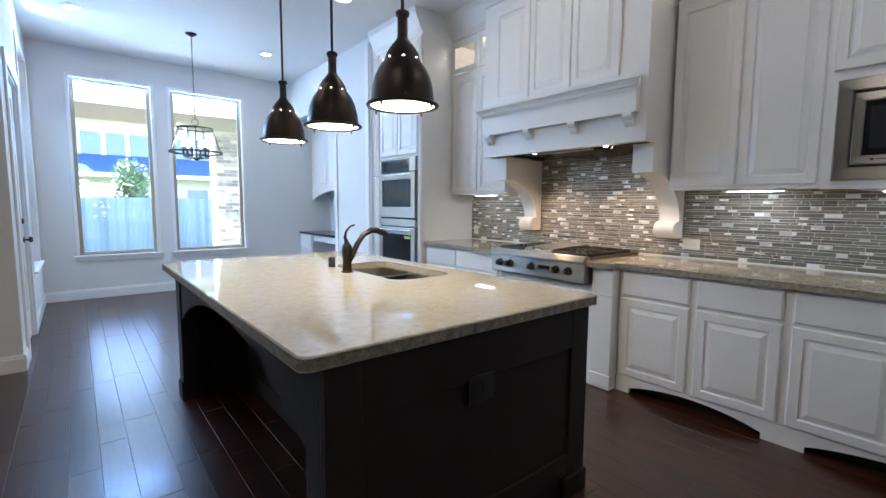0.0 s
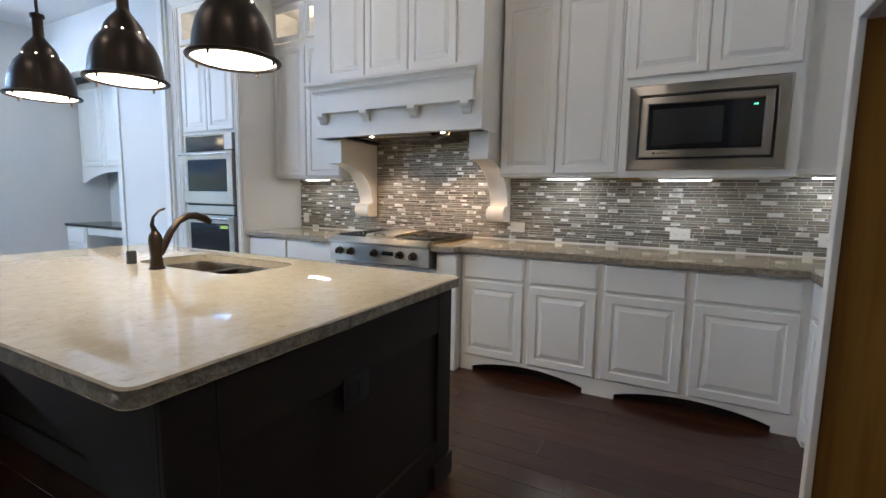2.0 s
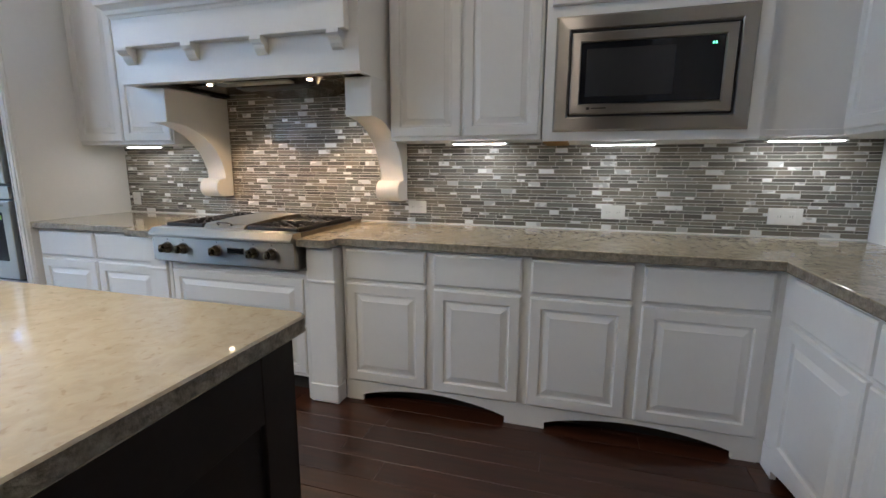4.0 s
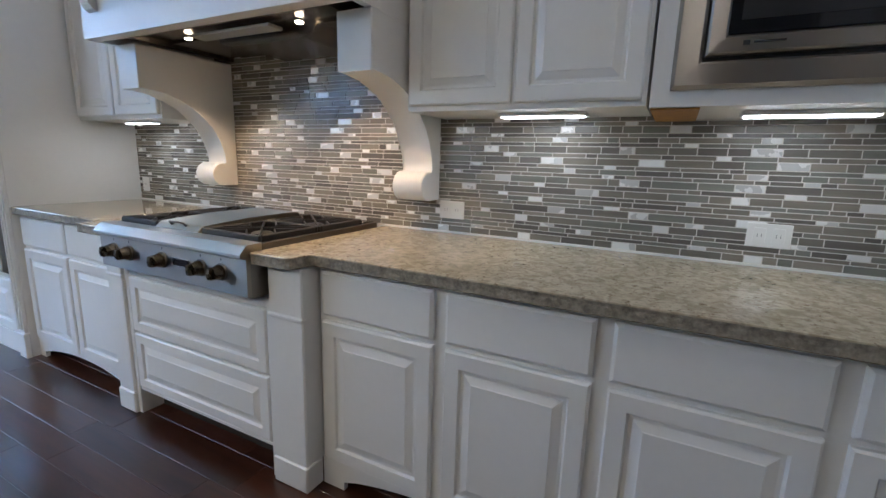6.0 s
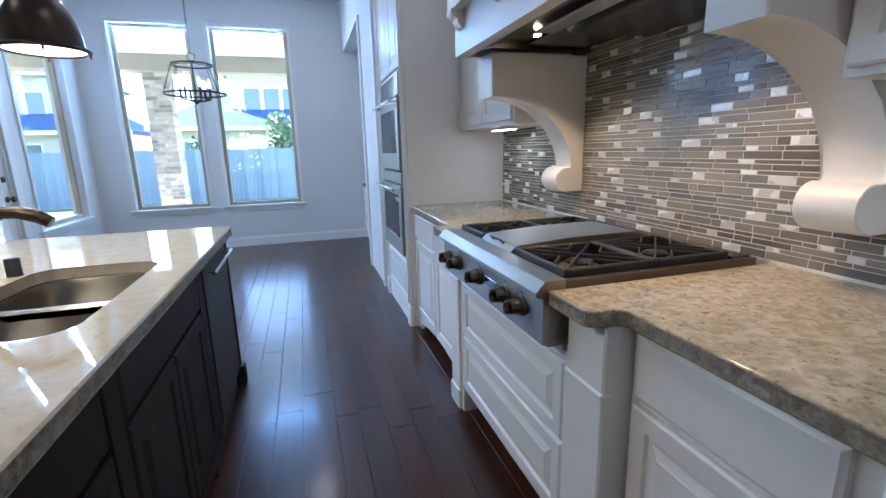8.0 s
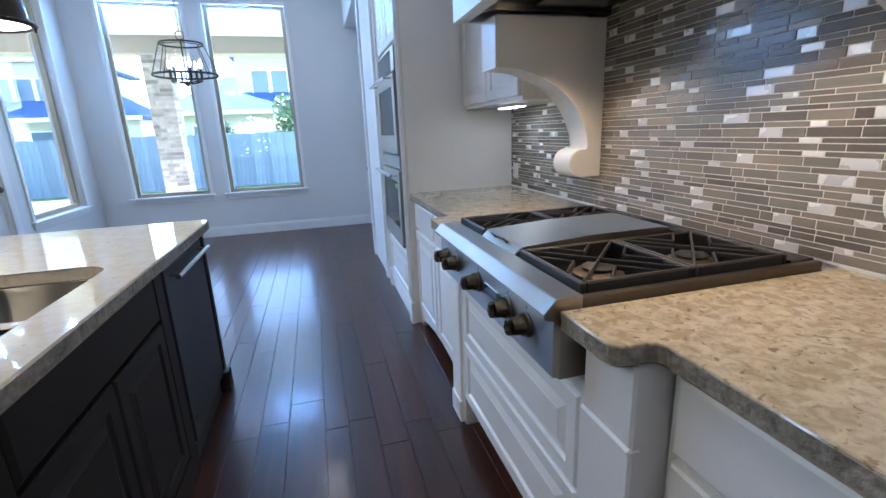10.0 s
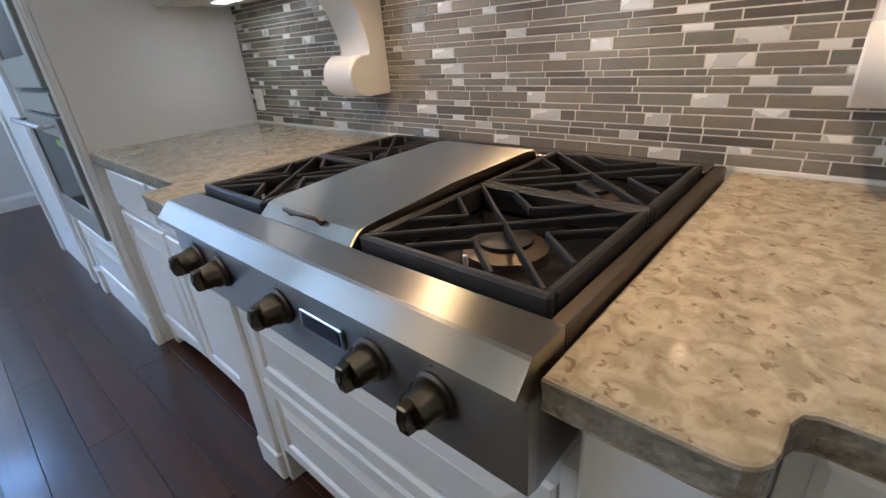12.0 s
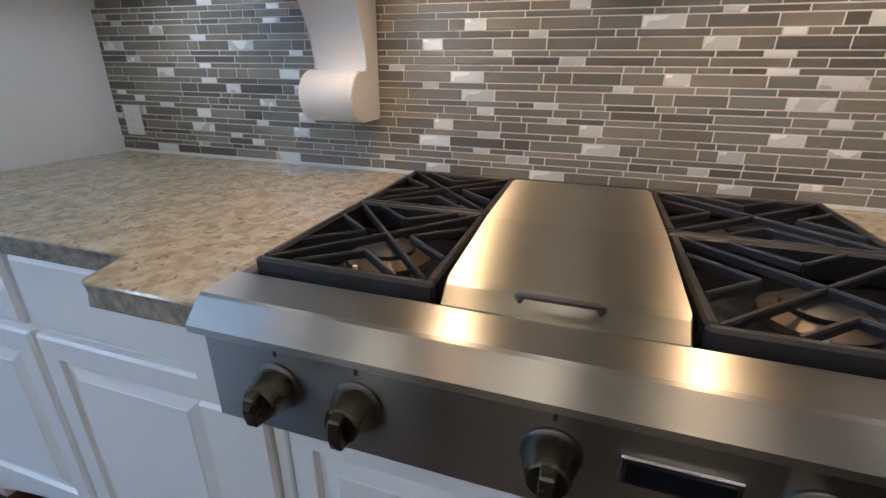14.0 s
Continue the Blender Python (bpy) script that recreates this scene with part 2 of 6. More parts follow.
BULB = glow("warm bulb", (1.0, 0.78, 0.48), 3)
LED = glow("cool strip diffuser", (1.0, 0.97, 0.90), 1.2)
CANGLOW = glow("can diffuser", (1.0, 0.92, 0.82), 0.8)
PANE = glass("window glass")
TANWOOD = plank_wood("raw tan plywood", (0.26, 0.12, 0.014), (0.38, 0.19, 0.030), 0.6, 0.05, "z", 0.0003)
GROUT = SPRAY
OUTLET = mat("white plastic plate", (0.80, 0.79, 0.75), 0.3, var=0.01)
SLOTGREY = mat("grey socket slot", (0.30, 0.29, 0.27), 0.6)
SLOT = mat("dark slot", (0.03, 0.03, 0.03), 0.6)

# ---- building helpers ----


def thing(name, at, label, category, group="", kind=""):
    ob = new(name)
    ob.empty_display_size = 0.1
    ob.location = at
    return tagged(ob, label, category, group, kind)


def base_of(ob):
    v = Vector((0, 0, 0))
    while ob is not None:
        v += ob.location
        ob = ob.parent
    return v


def part(name, bm, material, parent=None, label="", smooth=False, mats=()):
    """One mesh object from a bmesh in world coordinates, under its thing."""
    if parent is not None:
        bmesh.ops.translate(bm, verts=bm.verts, vec=-base_of(parent))
    me = bpy.data.meshes.new(name)
    bmesh.ops.recalc_face_normals(bm, faces=bm.faces)
    bm.to_mesh(me)
    bm.free()
    me.materials.append(material)
    for m in mats:
        me.materials.append(m)
    if smooth:
        me.shade_smooth()
        me.set_sharp_from_angle(angle=radians(40))
    ob = new(name, me)
    ob.parent = parent
    return tagged(ob, label)


def box(bm, x0, y0, z0, x1, y1, z1, bevel=0.0, seg=1):
    """Adds a box, its edges rounded by bevel."""
    (x0, x1), (y0, y1), (z0, z1) = sorted((x0, x1)), sorted((y0, y1)), sorted((z0, z1))
    vs = [bm.verts.new(p) for p in itertools.product((x0, x1), (y0, y1), (z0, z1))]
    fs = [bm.faces.new([vs[i] for i in f]) for f in ((0, 1, 3, 2), (4, 6, 7, 5), (0, 4, 5, 1), (2, 3, 7, 6), (0, 2, 6, 4), (1, 5, 7, 3))]
    if bevel:
        es = list({e for f in fs for e in f.edges})
        bmesh.ops.bevel(bm, geom=es, offset=bevel, segments=seg, affect="EDGES", profile=0.5)
    return bm


def panels(parent, material, name, *bs, bevel=0.0):
    """One part a box, for carcasses put together from boards."""
    for b in bs:
        part(name, boxes(b, bevel=bevel), material, parent)


def boxes(*bs, bevel=0.0):
    bm = bmesh.new()
    for b in bs:
        box(bm, *b, bevel=bevel)
    return bm


def chip(bm, deep=0.0035):
    """Breaks the upright faces of a stone edge into small facets that sit unevenly behind the line of the top."""
    for f in bm.faces:
        f.normal_update()
    long_edges = [e for e in bm.edges if abs(e.verts[0].co.z - e.verts[1].co.z) < 1e-5 and e.calc_length() > 0.05]
    groups = {}
    for e in long_edges:
        groups.setdefault(max(1, int(e.calc_length() / 0.014)), []).append(e)
    for cuts, es in groups.items():
        bmesh.ops.subdivide_edges(bm, edges=es, cuts=cuts, use_grid_fill=True)
    up = [e for e in bm.edges if abs(e.verts[0].co.z - e.verts[1].co.z) > 0.02]
    bmesh.ops.subdivide_edges(bm, edges=up, cuts=3, use_grid_fill=True)
    for v in bm.verts:
        v.normal_update()
    top = max(v.co.z for v in bm.verts)
    for v in bm.verts:
        if v.co.z < top - 0.004 and abs(v.normal.z) < 0.5:
            p = v.co.copy()
            v.co -= v.normal * deep * (0.5 + 0.5 * noise.noise(p * 55) + 0.5 * noise.noise(p * 170))
            if v.co.z < CBOT + 0.001:
                v.co.z += 0.0015 * (1 + noise.noise(p * 90))


def split_part(name, bm, material, edge_name, edge_material, parent, label=""):
    """The faces of material 1 become a part of their own."""
    other = bm.copy()
    bmesh.ops.delete(bm, geom=[f for f in bm.faces if f.material_index == 1], context="FACES")
    bmesh.ops.delete(other, geom=[f for f in other.faces if f.material_index == 0], context="FACES")
    for f in other.faces:
        f.material_index = 0
    if edge_name == "chiselled_edge":
        bmesh.ops.recalc_face_normals(other, faces=other.faces)
        chip(other)
    part(name, bm, material, parent)
    part(edge_name, other, edge_material, parent, label)


def rings(bm, o, u, v, n, w, h, steps, cap=True, back=True):
    """Nested rectangles on the plane through o; steps of (inset, rise)."""
    o, u, v, n = Vector(o), Vector(u), Vector(v), Vector(n)
    loops = []
    for i, d in steps:
        loops.append([bm.verts.new(o + u * a + v * c + n * d) for a, c in ((i, i), (w - i, i), (w - i, h - i), (i, h - i))])
    for p, q in zip(loops, loops[1:]):
        for k in range(4):
            bm.faces.new((p[k], p[(k + 1) % 4], q[(k + 1) % 4], q[k]))
    if cap:
        bm.faces.new(loops[-1])
    if back:
        bm.faces.new(loops[0][::-1])
    return bm


def prism(bm, pts, axis, a, b):
    """Extrudes a closed outline of 2D points along an axis from a to b. Outline in the other two axes, in x, y, z order."""
    def at(p, s):
        c = list(p)
        c.insert("xyz".index(axis), s)
        return bm.verts.new(c)
    p, q = [at(c, a) for c in pts], [at(c, b) for c in pts]
    k = len(pts)
    fs = [bm.faces.new(p), bm.faces.new(q[::-1])]
    for i in range(k):
        fs.append(bm.faces.new((p[i], q[i], q[(i + 1) % k], p[(i + 1) % k])))
    return fs


def lathe(bm, prof, at, seg=24, axis="z", close=False):
    """Spins a profile of (radius, height) round an axis through at."""
    at = Vector(at)
    rows = []
    for r, h in prof:
        row = []
        for k in range(seg):
            t = 2 * math.pi * k / seg
            a, b = r * math.cos(t), r * math.sin(t)
            d = {"z": (a, b, h), "x": (h, a, b), "y": (a, h, b)}[axis]
            row.append(bm.verts.new(at + Vector(d)))
        rows.append(row)
    for p, q in zip(rows, rows[1:]):
        for k in range(seg):
            bm.faces.new((p[k], p[(k + 1) % seg], q[(k + 1) % seg], q[k]))
    if close:
        bm.faces.new(rows[0][::-1])
        bm.faces.new(rows[-1])
    return bm


def tube(bm, pts, r, seg=8, ends=True):
    """A round bar along points; r a number or one per point."""
    pts = [Vector(p) for p in pts]
    rs = r if isinstance(r, (list, tuple)) else [r] * len(pts)
    rows, up = [], None
    for i, p in enumerate(pts):
        t = (pts[min(i + 1, len(pts) - 1)] - pts[max(i - 1, 0)]).normalized()
        if up is None:
            up = t.orthogonal().normalized()
        up = (up - t * up.dot(t)).normalized()
        w = t.cross(up)
        rows.append([bm.verts.new(p + (up * math.cos(2 * math.pi * k / seg) + w * math.sin(2 * math.pi * k / seg)) * rs[i]) for k in range(seg)])
    for p, q in zip(rows, rows[1:]):
        for k in range(seg):
            bm.faces.new((p[k], p[(k + 1) % seg], q[(k + 1) % seg], q[k]))
    if ends:
        bm.faces.new(rows[0][::-1])
        bm.faces.new(rows[-1])
    return bm


DOOR_STEPS = [(0, 0), (0, 0.014), (0.006, 0.020), (0.052, 0.020), (0.058, 0.012)]
PANEL_STEPS = [(0.0, 0.0), (0.0, 0.006), (0.010, 0.006), (0.034, 0.014), (0.037, 0.016)]
DRAWER_STEPS = [(0, 0), (0, 0.013), (0.010, 0.020)]


def door_front(parent, o, u, n, w, h, material, name="door", plain=False, rail=0.052):
    """A raised-panel door: frame mesh with its panel mesh as sub-part. o is its lower corner on the carcass face."""
    if plain:
        return part(name, rings(bmesh.new(), o, u, (0, 0, 1), n, w, h, DRAWER_STEPS), material, parent)
    st = [(0, 0), (0, 0.014), (0.006, 0.020), (rail, 0.020), (rail + 0.006, 0.011), (rail + 0.006, 0.004)]
    f = part(name, rings(bmesh.new(), o, u, (0, 0, 1), n, w, h, st), material, parent)
    i = rail + 0.0062
    p = Vector(o) + Vector(u) * i + Vector((0, 0, i)) + Vector(n) * 0.005
    part("panel", rings(bmesh.new(), p, u, (0, 0, 1), n, w - 2 * i, h - 2 * i, PANEL_STEPS), material, f)
    return f

# ---- large structure ----
XW, YL, YR, YF, XL = 3.622, 3.954, -0.98, 7.83, -0.42
WIN_Z0, WIN_Z1 = 0.60, 2.97


def slab(name, *bs, material=WALL, kind="structure", bevel=0.0):
    return tagged(part(name, boxes(*bs, bevel=bevel), material), kind=kind)


def wall_holes(x0, y0, x1, y1, z1, holes, along, z0=0.0):
    """Boxes of a straight wall with rectangular holes (a, b, low, high) along x or y."""
    out, pos = [], (x0 if along == "x" else y0)
    end = x1 if along == "x" else y1
    mk = (lambda a, b, lo, hi: (a, y0, lo, b, y1, hi)) if along == "x" else (lambda a, b, lo, hi: (x0, a, lo, x1, b, hi))
    for a, b, lo, hi in sorted(holes):
        if a > pos:
            out.append(mk(pos, a, z0, z1))
        if lo > z0:
            out.append(mk(a, b, z0, lo))
        if hi < z1:
            out.append(mk(a, b, hi, z1))
        pos = b
    if end > pos:
        out.append(mk(pos, end, z0, z1))
    return out


WINS = [(-0.02, 0.88), (1.13, 2.11)]
SIDEWIN = (6.35, 7.42)
DOOR = (5.10, 6.02, 2.44)
slab("wall_kitchen", (XW, YR - 0.12, 0, XW + 0.12, YF, CEIL))
slab("wall_windows", *wall_holes(XL - 0.16, YF, XW + 0.12, YF + 0.16, CEIL, [(a, b, WIN_Z0, WIN_Z1) for a, b in WINS], "x"))
slab("wall_patio", *wall_holes(XL - 0.16, 4.75, XL, YF, CEIL, [(*DOOR[:2], 0, DOOR[2]), (*SIDEWIN, WIN_Z0, WIN_Z1)], "y"))
# unseen family room windows, added to let more daylight in
ADDED_FAMW = [(-4.0, -2.8), (-2.5, -1.3)]
slab("wall_family_back", *wall_holes(-6.0, 4.75, XL - 0.16, 4.91, CEIL, [(a, b, 0.6, 2.97) for a, b in ADDED_FAMW], "x"))
slab("wall_family_side", (-6.12, -5.0, 0, -6.0, 4.91, CEIL))
slab("wall_family_front", (-6.12, -5.12, 0, 0.82, -5.0, CEIL))
slab("wall_pantry", (0.70, -5.0, 0, 0.82, YR - 0.12, CEIL))
slab("wall_right", (0.70, YR - 0.12, 0, XW, YR, CEIL))
# oven bay side, doorway nib and niche header
slab("wall_oven_side", (2.90, 4.905, 0, XW, 5.02, CEIL))
slab("wall_column", (2.87, 5.02, 0, 3.03, 6.02, CEIL))
slab("wall_niche_side", (3.03, 5.90, 0, XW, 6.02, CEIL))
slab("wall_niche_header", (2.87, 6.02, 2.72, 3.03, YF, CEIL))
slab("ceiling", (-6.12, -5.12, CEIL, XW + 0.12, YF + 0.16, CEIL + 0.12), material=CEILM)
slab("subfloor", (-6.12, -5.12, -0.12, XW + 0.12, YF + 0.16, -0.014), material=RUBBER)

FLOORW = plank_wood("dark stained floor", (0.029, 0.0092, 0.0040), (0.062, 0.0195, 0.0085), 0.30, 0.32, bump=0.0020, coat=0.30)


def baseboard(pts, h=0.135):
    """Baseboard with a moulded top along a run of x, y corners; the room lies on the left of the run."""
    for (ax, ay), (bx, by) in zip(pts, pts[1:]):
        d = Vector((bx - ax, by - ay, 0))
        n = Vector((-d.y, d.x, 0)).normalized()
        prof = [(0.001, 0), (0.016, 0), (0.016, h - 0.03), (0.011, h - 0.02), (0.011, h - 0.008), (0.005, h), (0.001, h)]
        bm = bmesh.new()
        rows = [[bm.verts.new(Vector((x, y, 0)) + n * o + Vector((0, 0, z))) for o, z in prof] for x, y in ((ax, ay), (bx, by))]
        k = len(prof)
        for i in range(k):
            bm.faces.new((rows[0][i], rows[1][i], rows[1][(i + 1) % k], rows[0][(i + 1) % k]))
        bm.faces.new(rows[0]), bm.faces.new(rows[1][::-1])
        tagged(part("baseboard", bm, TRIM), kind="structure")


baseboard([(3.03, YF), (XL, YF)])
baseboard([(XW, YF), (3.03, YF)])
baseboard([(XL, YF), (XL, 6.12)])
baseboard([(XL, 5.0), (XL, 4.75)])
baseboard([(XL, 4.75), (-6.0, 4.75)])
baseboard([(-6.0, 4.75), (-6.0, -5.0)])
baseboard([(-6.0, -5.0), (0.70, -5.0)])
baseboard([(0.70, -5.0), (0.70, -0.85)])
baseboard([(2.87, 6.02), (2.87, 5.14)])
baseboard([(XW, 6.02), (XW, YF)])

# windows


def window(name, lo, hi, plane, along, inward):
    """A fixed picture window in a wall: casing inside, sill, vinyl frame, pane. plane: inner wall face."""
    def b(a0, d0, z0, a1, d1, z1):
        d0, d1 = plane + inward * d0, plane + inward * d1
        return (a0, d0, z0, a1, d1, z1) if along == "x" else (d0, a0, z0, d1, a1, z1)
    mid = (lo + hi) / 2
    t = tagged(new(name), kind="structure")
    t.location = (mid, plane, WIN_Z0) if along == "x" else (plane, mid, WIN_Z0)
    w = 0.045
    part("window_frame", boxes(b(lo, -0.11, WIN_Z0, lo + w, -0.06, WIN_Z1), b(hi - w, -0.11, WIN_Z0, hi, -0.06, WIN_Z1),
         b(lo + w, -0.11, WIN_Z0, hi - w, -0.06, WIN_Z0 + w), b(lo + w, -0.11, WIN_Z1 - w, hi - w, -0.06, WIN_Z1), bevel=0.003), VINYL, t, "tan vinyl window frame")
    part("window_trim", boxes(b(lo - 0.045, 0.001, WIN_Z0 - 0.0, lo - 0.002, 0.014, WIN_Z1 + 0.045), b(hi + 0.002, 0.001, WIN_Z0, hi + 0.045, 0.014, WIN_Z1 + 0.045),
         b(lo - 0.002, 0.001, WIN_Z1 + 0.002, hi + 0.002, 0.014, WIN_Z1 + 0.045), bevel=0.003), TRIM, t)
    part("window_sill", boxes(b(lo - 0.07, -0.055, WIN_Z0 - 0.022, hi + 0.07, 0.045, WIN_Z0 - 0.0005), b(lo - 0.05, 0.001, WIN_Z0 - 0.085, hi + 0.05, 0.014, WIN_Z0 - 0.024), bevel=0.003), TRIM, t)
    p = part("pane", boxes(b(lo + w - 0.004, -0.088, WIN_Z0 + w - 0.004, hi - w + 0.004, -0.082, WIN_Z1 - w + 0.004)), PANE, t)
    p.visible_shadow = False


VINYL = mat("tan vinyl", (0.42, 0.36, 0.26), 0.4, var=0.03)
window("window_1", *WINS[0], YF, "x", -1)
window("window_2", *WINS[1], YF, "x", -1)
window("window_3", *SIDEWIN, XL, "y", 1)
# added windows out of view, there only for their daylight
for k, (a, b) in enumerate(ADDED_FAMW):
    window("window_%d" % (4 + k), a, b, 4.75, "x", -1)

# patio door
d = tagged(new("door_1"), kind="structure")
d.location = (XL - 0.08, 5.56, 0)
part("door_frame", boxes((XL - 0.14, DOOR[0], 0, XL - 0.0, DOOR[0] + 0.03, DOOR[2]), (XL - 0.14, DOOR[1] - 0.03, 0, XL, DOOR[1], DOOR[2]),
     (XL - 0.14, DOOR[0] + 0.03, DOOR[2] - 0.03, XL, DOOR[1] - 0.03, DOOR[2])), TRIM, d)
part("door_casing", boxes((XL + 0.001, DOOR[0] - 0.09, 0, XL + 0.02, DOOR[0] + 0.01, DOOR[2] + 0.09), (XL + 0.001, DOOR[1] - 0.01, 0, XL + 0.02, DOOR[1] + 0.09, DOOR[2] + 0.09),
     (XL + 0.001, DOOR[0] + 0.01, DOOR[2] - 0.01, XL + 0.02, DOOR[1] - 0.01, DOOR[2] + 0.09), bevel=0.004), TRIM, d)
y0, y1 = DOOR[0] + 0.033, DOOR[1] - 0.033
part("door_leaf", boxes((XL - 0.07, y0, 0.01, XL - 0.025, y0 + 0.12, 2.40), (XL - 0.07, y1 - 0.12, 0.01, XL - 0.025, y1, 2.40),
     (XL - 0.07, y0 + 0.12, 0.01, XL - 0.025, y1 - 0.12, 0.27), (XL - 0.07, y0 + 0.12, 2.27, XL - 0.025, y1 - 0.12, 2.40), bevel=0.003), TRIM, d)
p = part("pane", boxes((XL - 0.052, y0 + 0.115, 0.265, XL - 0.044, y1 - 0.115, 2.275)), PANE, d)
p.visible_shadow = False
bm = bmesh.new()
lathe(bm, [(0.0, 0.0), (0.028, 0.0), (0.028, 0.008), (0.010, 0.012), (0.010, 0.035), (0.026, 0.042), (0.029, 0.055), (0.020, 0.068), (0, 0.070)], (XL - 0.025, 5.925, 0.96), 16, "x")
part("door_handle", bm, BRONZE, d, "dark bronze knob", True)
bm = lathe(bmesh.new(), [(0, 0), (0.027, 0), (0.027, 0.012), (0.012, 0.016), (0.0, 0.018)], (XL - 0.025, 5.925, 1.14), 16, "x")
part("deadbolt", bm, BRONZE, d, "", True)

# ---- cabinets ----
CTOP, CBOT = 0.925, 0.883
NX, PX, PY, NY = (-1, 0, 0), (1, 0, 0), (0, 1, 0), (0, -1, 0)
FX = 2.93        # face-frame plane of the wall cabinets below the counter


def valance(bm, y0, y1, x0, x1, foot=0.13, top=0.115, arch=0.095):
    """Toe board cut to a shallow arch between two feet."""
    pts = [(y0, 0), (y0 + foot, 0), (y0 + foot, 0.035)]
    a, b, k = y0 + foot, y1 - foot, 14
    for i in range(1, k):
        s = i / k
        pts.append((a + (b - a) * s, 0.035 + (arch - 0.035) * math.sin(math.pi * s) ** 0.8))
    pts += [(y1 - foot, 0.035), (y1 - foot, 0), (y1, 0), (y1, top), (y0, top)]
    prism(bm, pts, "x", x0, x1)


def base_unit(y0, y1, doors=1, label="", last=False):
    t = thing("base_cabinet", ((FX + XW) / 2, (y0 + y1) / 2, 0), label, "cabinet", "white base cabinets along the wall")
    part("body", boxes((FX, y0, 0.10, XW - 0.003, y1, CBOT - 0.002)), CAB, t)
    # dark colour here paints in the shade behind the valance
    part("toe_kick", boxes((FX + 0.09, y0, 0.0, XW - 0.003, y1, 0.099)), TOE_SHADE, t, "toe kick coloured dark for the recess shade")
    g = 0.022
    w = (y1 - y0 - g * (doors + 1)) / doors
    for i in range(doors):
        a = y0 + g + i * (w + g)
        door_front(t, (FX, a, 0.70), PY, NX, w, 0.165, CAB, "drawer", plain=True)
        door_front(t, (FX, a, 0.125), PY, NX, w, 0.555, CAB)
    return t


YB = [1.665, 1.17, 0.685, 0.188, -0.355]
for i in range(4):
    base_unit(YB[i + 1], YB[i], 1, "white painted base cabinet with a plain drawer above one raised-panel door")
for k, (a, b) in enumerate(((0.672, 1.665), (-0.355, 0.672))):
    bm = bmesh.new()
    valance(bm, a, b, FX - 0.004, FX + 0.018, foot=0.10)
    part("toe_valance", bm, CAB, bpy.data.objects["base_cabinet" if k == 0 else "base_cabinet.003"])

# range base: post, drawers, legs
t = thing("range_cabinet", (3.2, 2.34, 0), "white painted cabinet with two wide drawers under the rangetop", "cabinet")
part("body", boxes((2.875, 1.866, 0.125, XW - 0.003, 2.757, 0.742)), CAB, t)
part("toe_kick", boxes((2.96, 1.866, 0.0, XW - 0.003, 2.757, 0.124)), TOE_SHADE, t, "toe kick coloured dark for the recess shade")
for z0, z1 in ((0.700, 0.742), (0.125, 0.140)):
    part("rail", boxes((2.862, 1.866, z0, 2.874, 2.757, z1), bevel=0.002), CAB, t)
for ly0, ly1 in ((1.840, 1.865), (2.758, 2.783)):
    part("leg", boxes((2.856, ly0, 0.0, XW - 0.01, ly1, 0.742), bevel=0.003), CAB, t, "slim end panel down to the floor")
for z, h in ((0.432, 0.262), (0.145, 0.275)):
    door_front(t, (2.874, 1.870, z), PY, NX, 0.884, h, CAB, "drawer", rail=0.045)
for py0, py1 in ((1.672, 1.838), (2.785, 2.912)):
    bm = boxes((2.845, py0, 0.10, XW - 0.01, py1, CBOT - 0.002), (2.839, py0 - 0.003, 0.680, 2.87, py1 + 0.003, 0.70), (2.838, py0 - 0.004, 0.0, 2.93, py1 + 0.004, 0.11), bevel=0.006)
    part("post", bm, CAB, t, "square pilaster with a plinth")
t = base_unit(2.918, YL - 0.004, 2, "white painted two-door base cabinet beside the oven tower")
bm = bmesh.new()
valance(bm, 2.918, YL - 0.004, FX - 0.004, FX + 0.018, foot=0.06)
part("toe_valance", bm, CAB, t)

# return run on the right wall
FY = -0.375
t = thing("base_cabinet", (2.3, -0.68, 0), "white painted corner base cabinet with a curved toe board", "cabinet", "white base cabinets along the wall")
part("body", boxes((1.755, YR + 0.003, 0.10, FX - 0.001, FY, CBOT - 0.002)), CAB, t)
part("corner_body", boxes((FX + 0.0005, YR + 0.003, 0, XW - 0.003, YB[4] - 0.001, CBOT - 0.002)), CAB, t)
part("toe_kick", boxes((1.755, YR + 0.003, 0, FX - 0.001, FY - 0.07, 0.099)), TOE_SHADE, t, "toe kick coloured dark for the recess shade")
for a in (1.80, 2.32):
    door_front(t, (a, FY, 0.70), PX, PY, 0.50, 0.165, CAB, "drawer", plain=True)
    door_front(t, (a, FY, 0.125), PX, PY, 0.50, 0.555, CAB)
pts = [(1.755, 0), (1.86, 0), (1.86, 0.035)] + [(1.86 + 0.96 * s / 14, 0.035 + 0.06 * math.sin(math.pi * s / 14) ** 0.8) for s in range(1, 14)] + [(2.82, 0.035), (2.82, 0), (2.924, 0), (2.924, 0.115), (1.755, 0.115)]
bm = bmesh.new()
prism(bm, pts, "y", FY - 0.018, FY + 0.004)
part("toe_valance", bm, CAB, t)


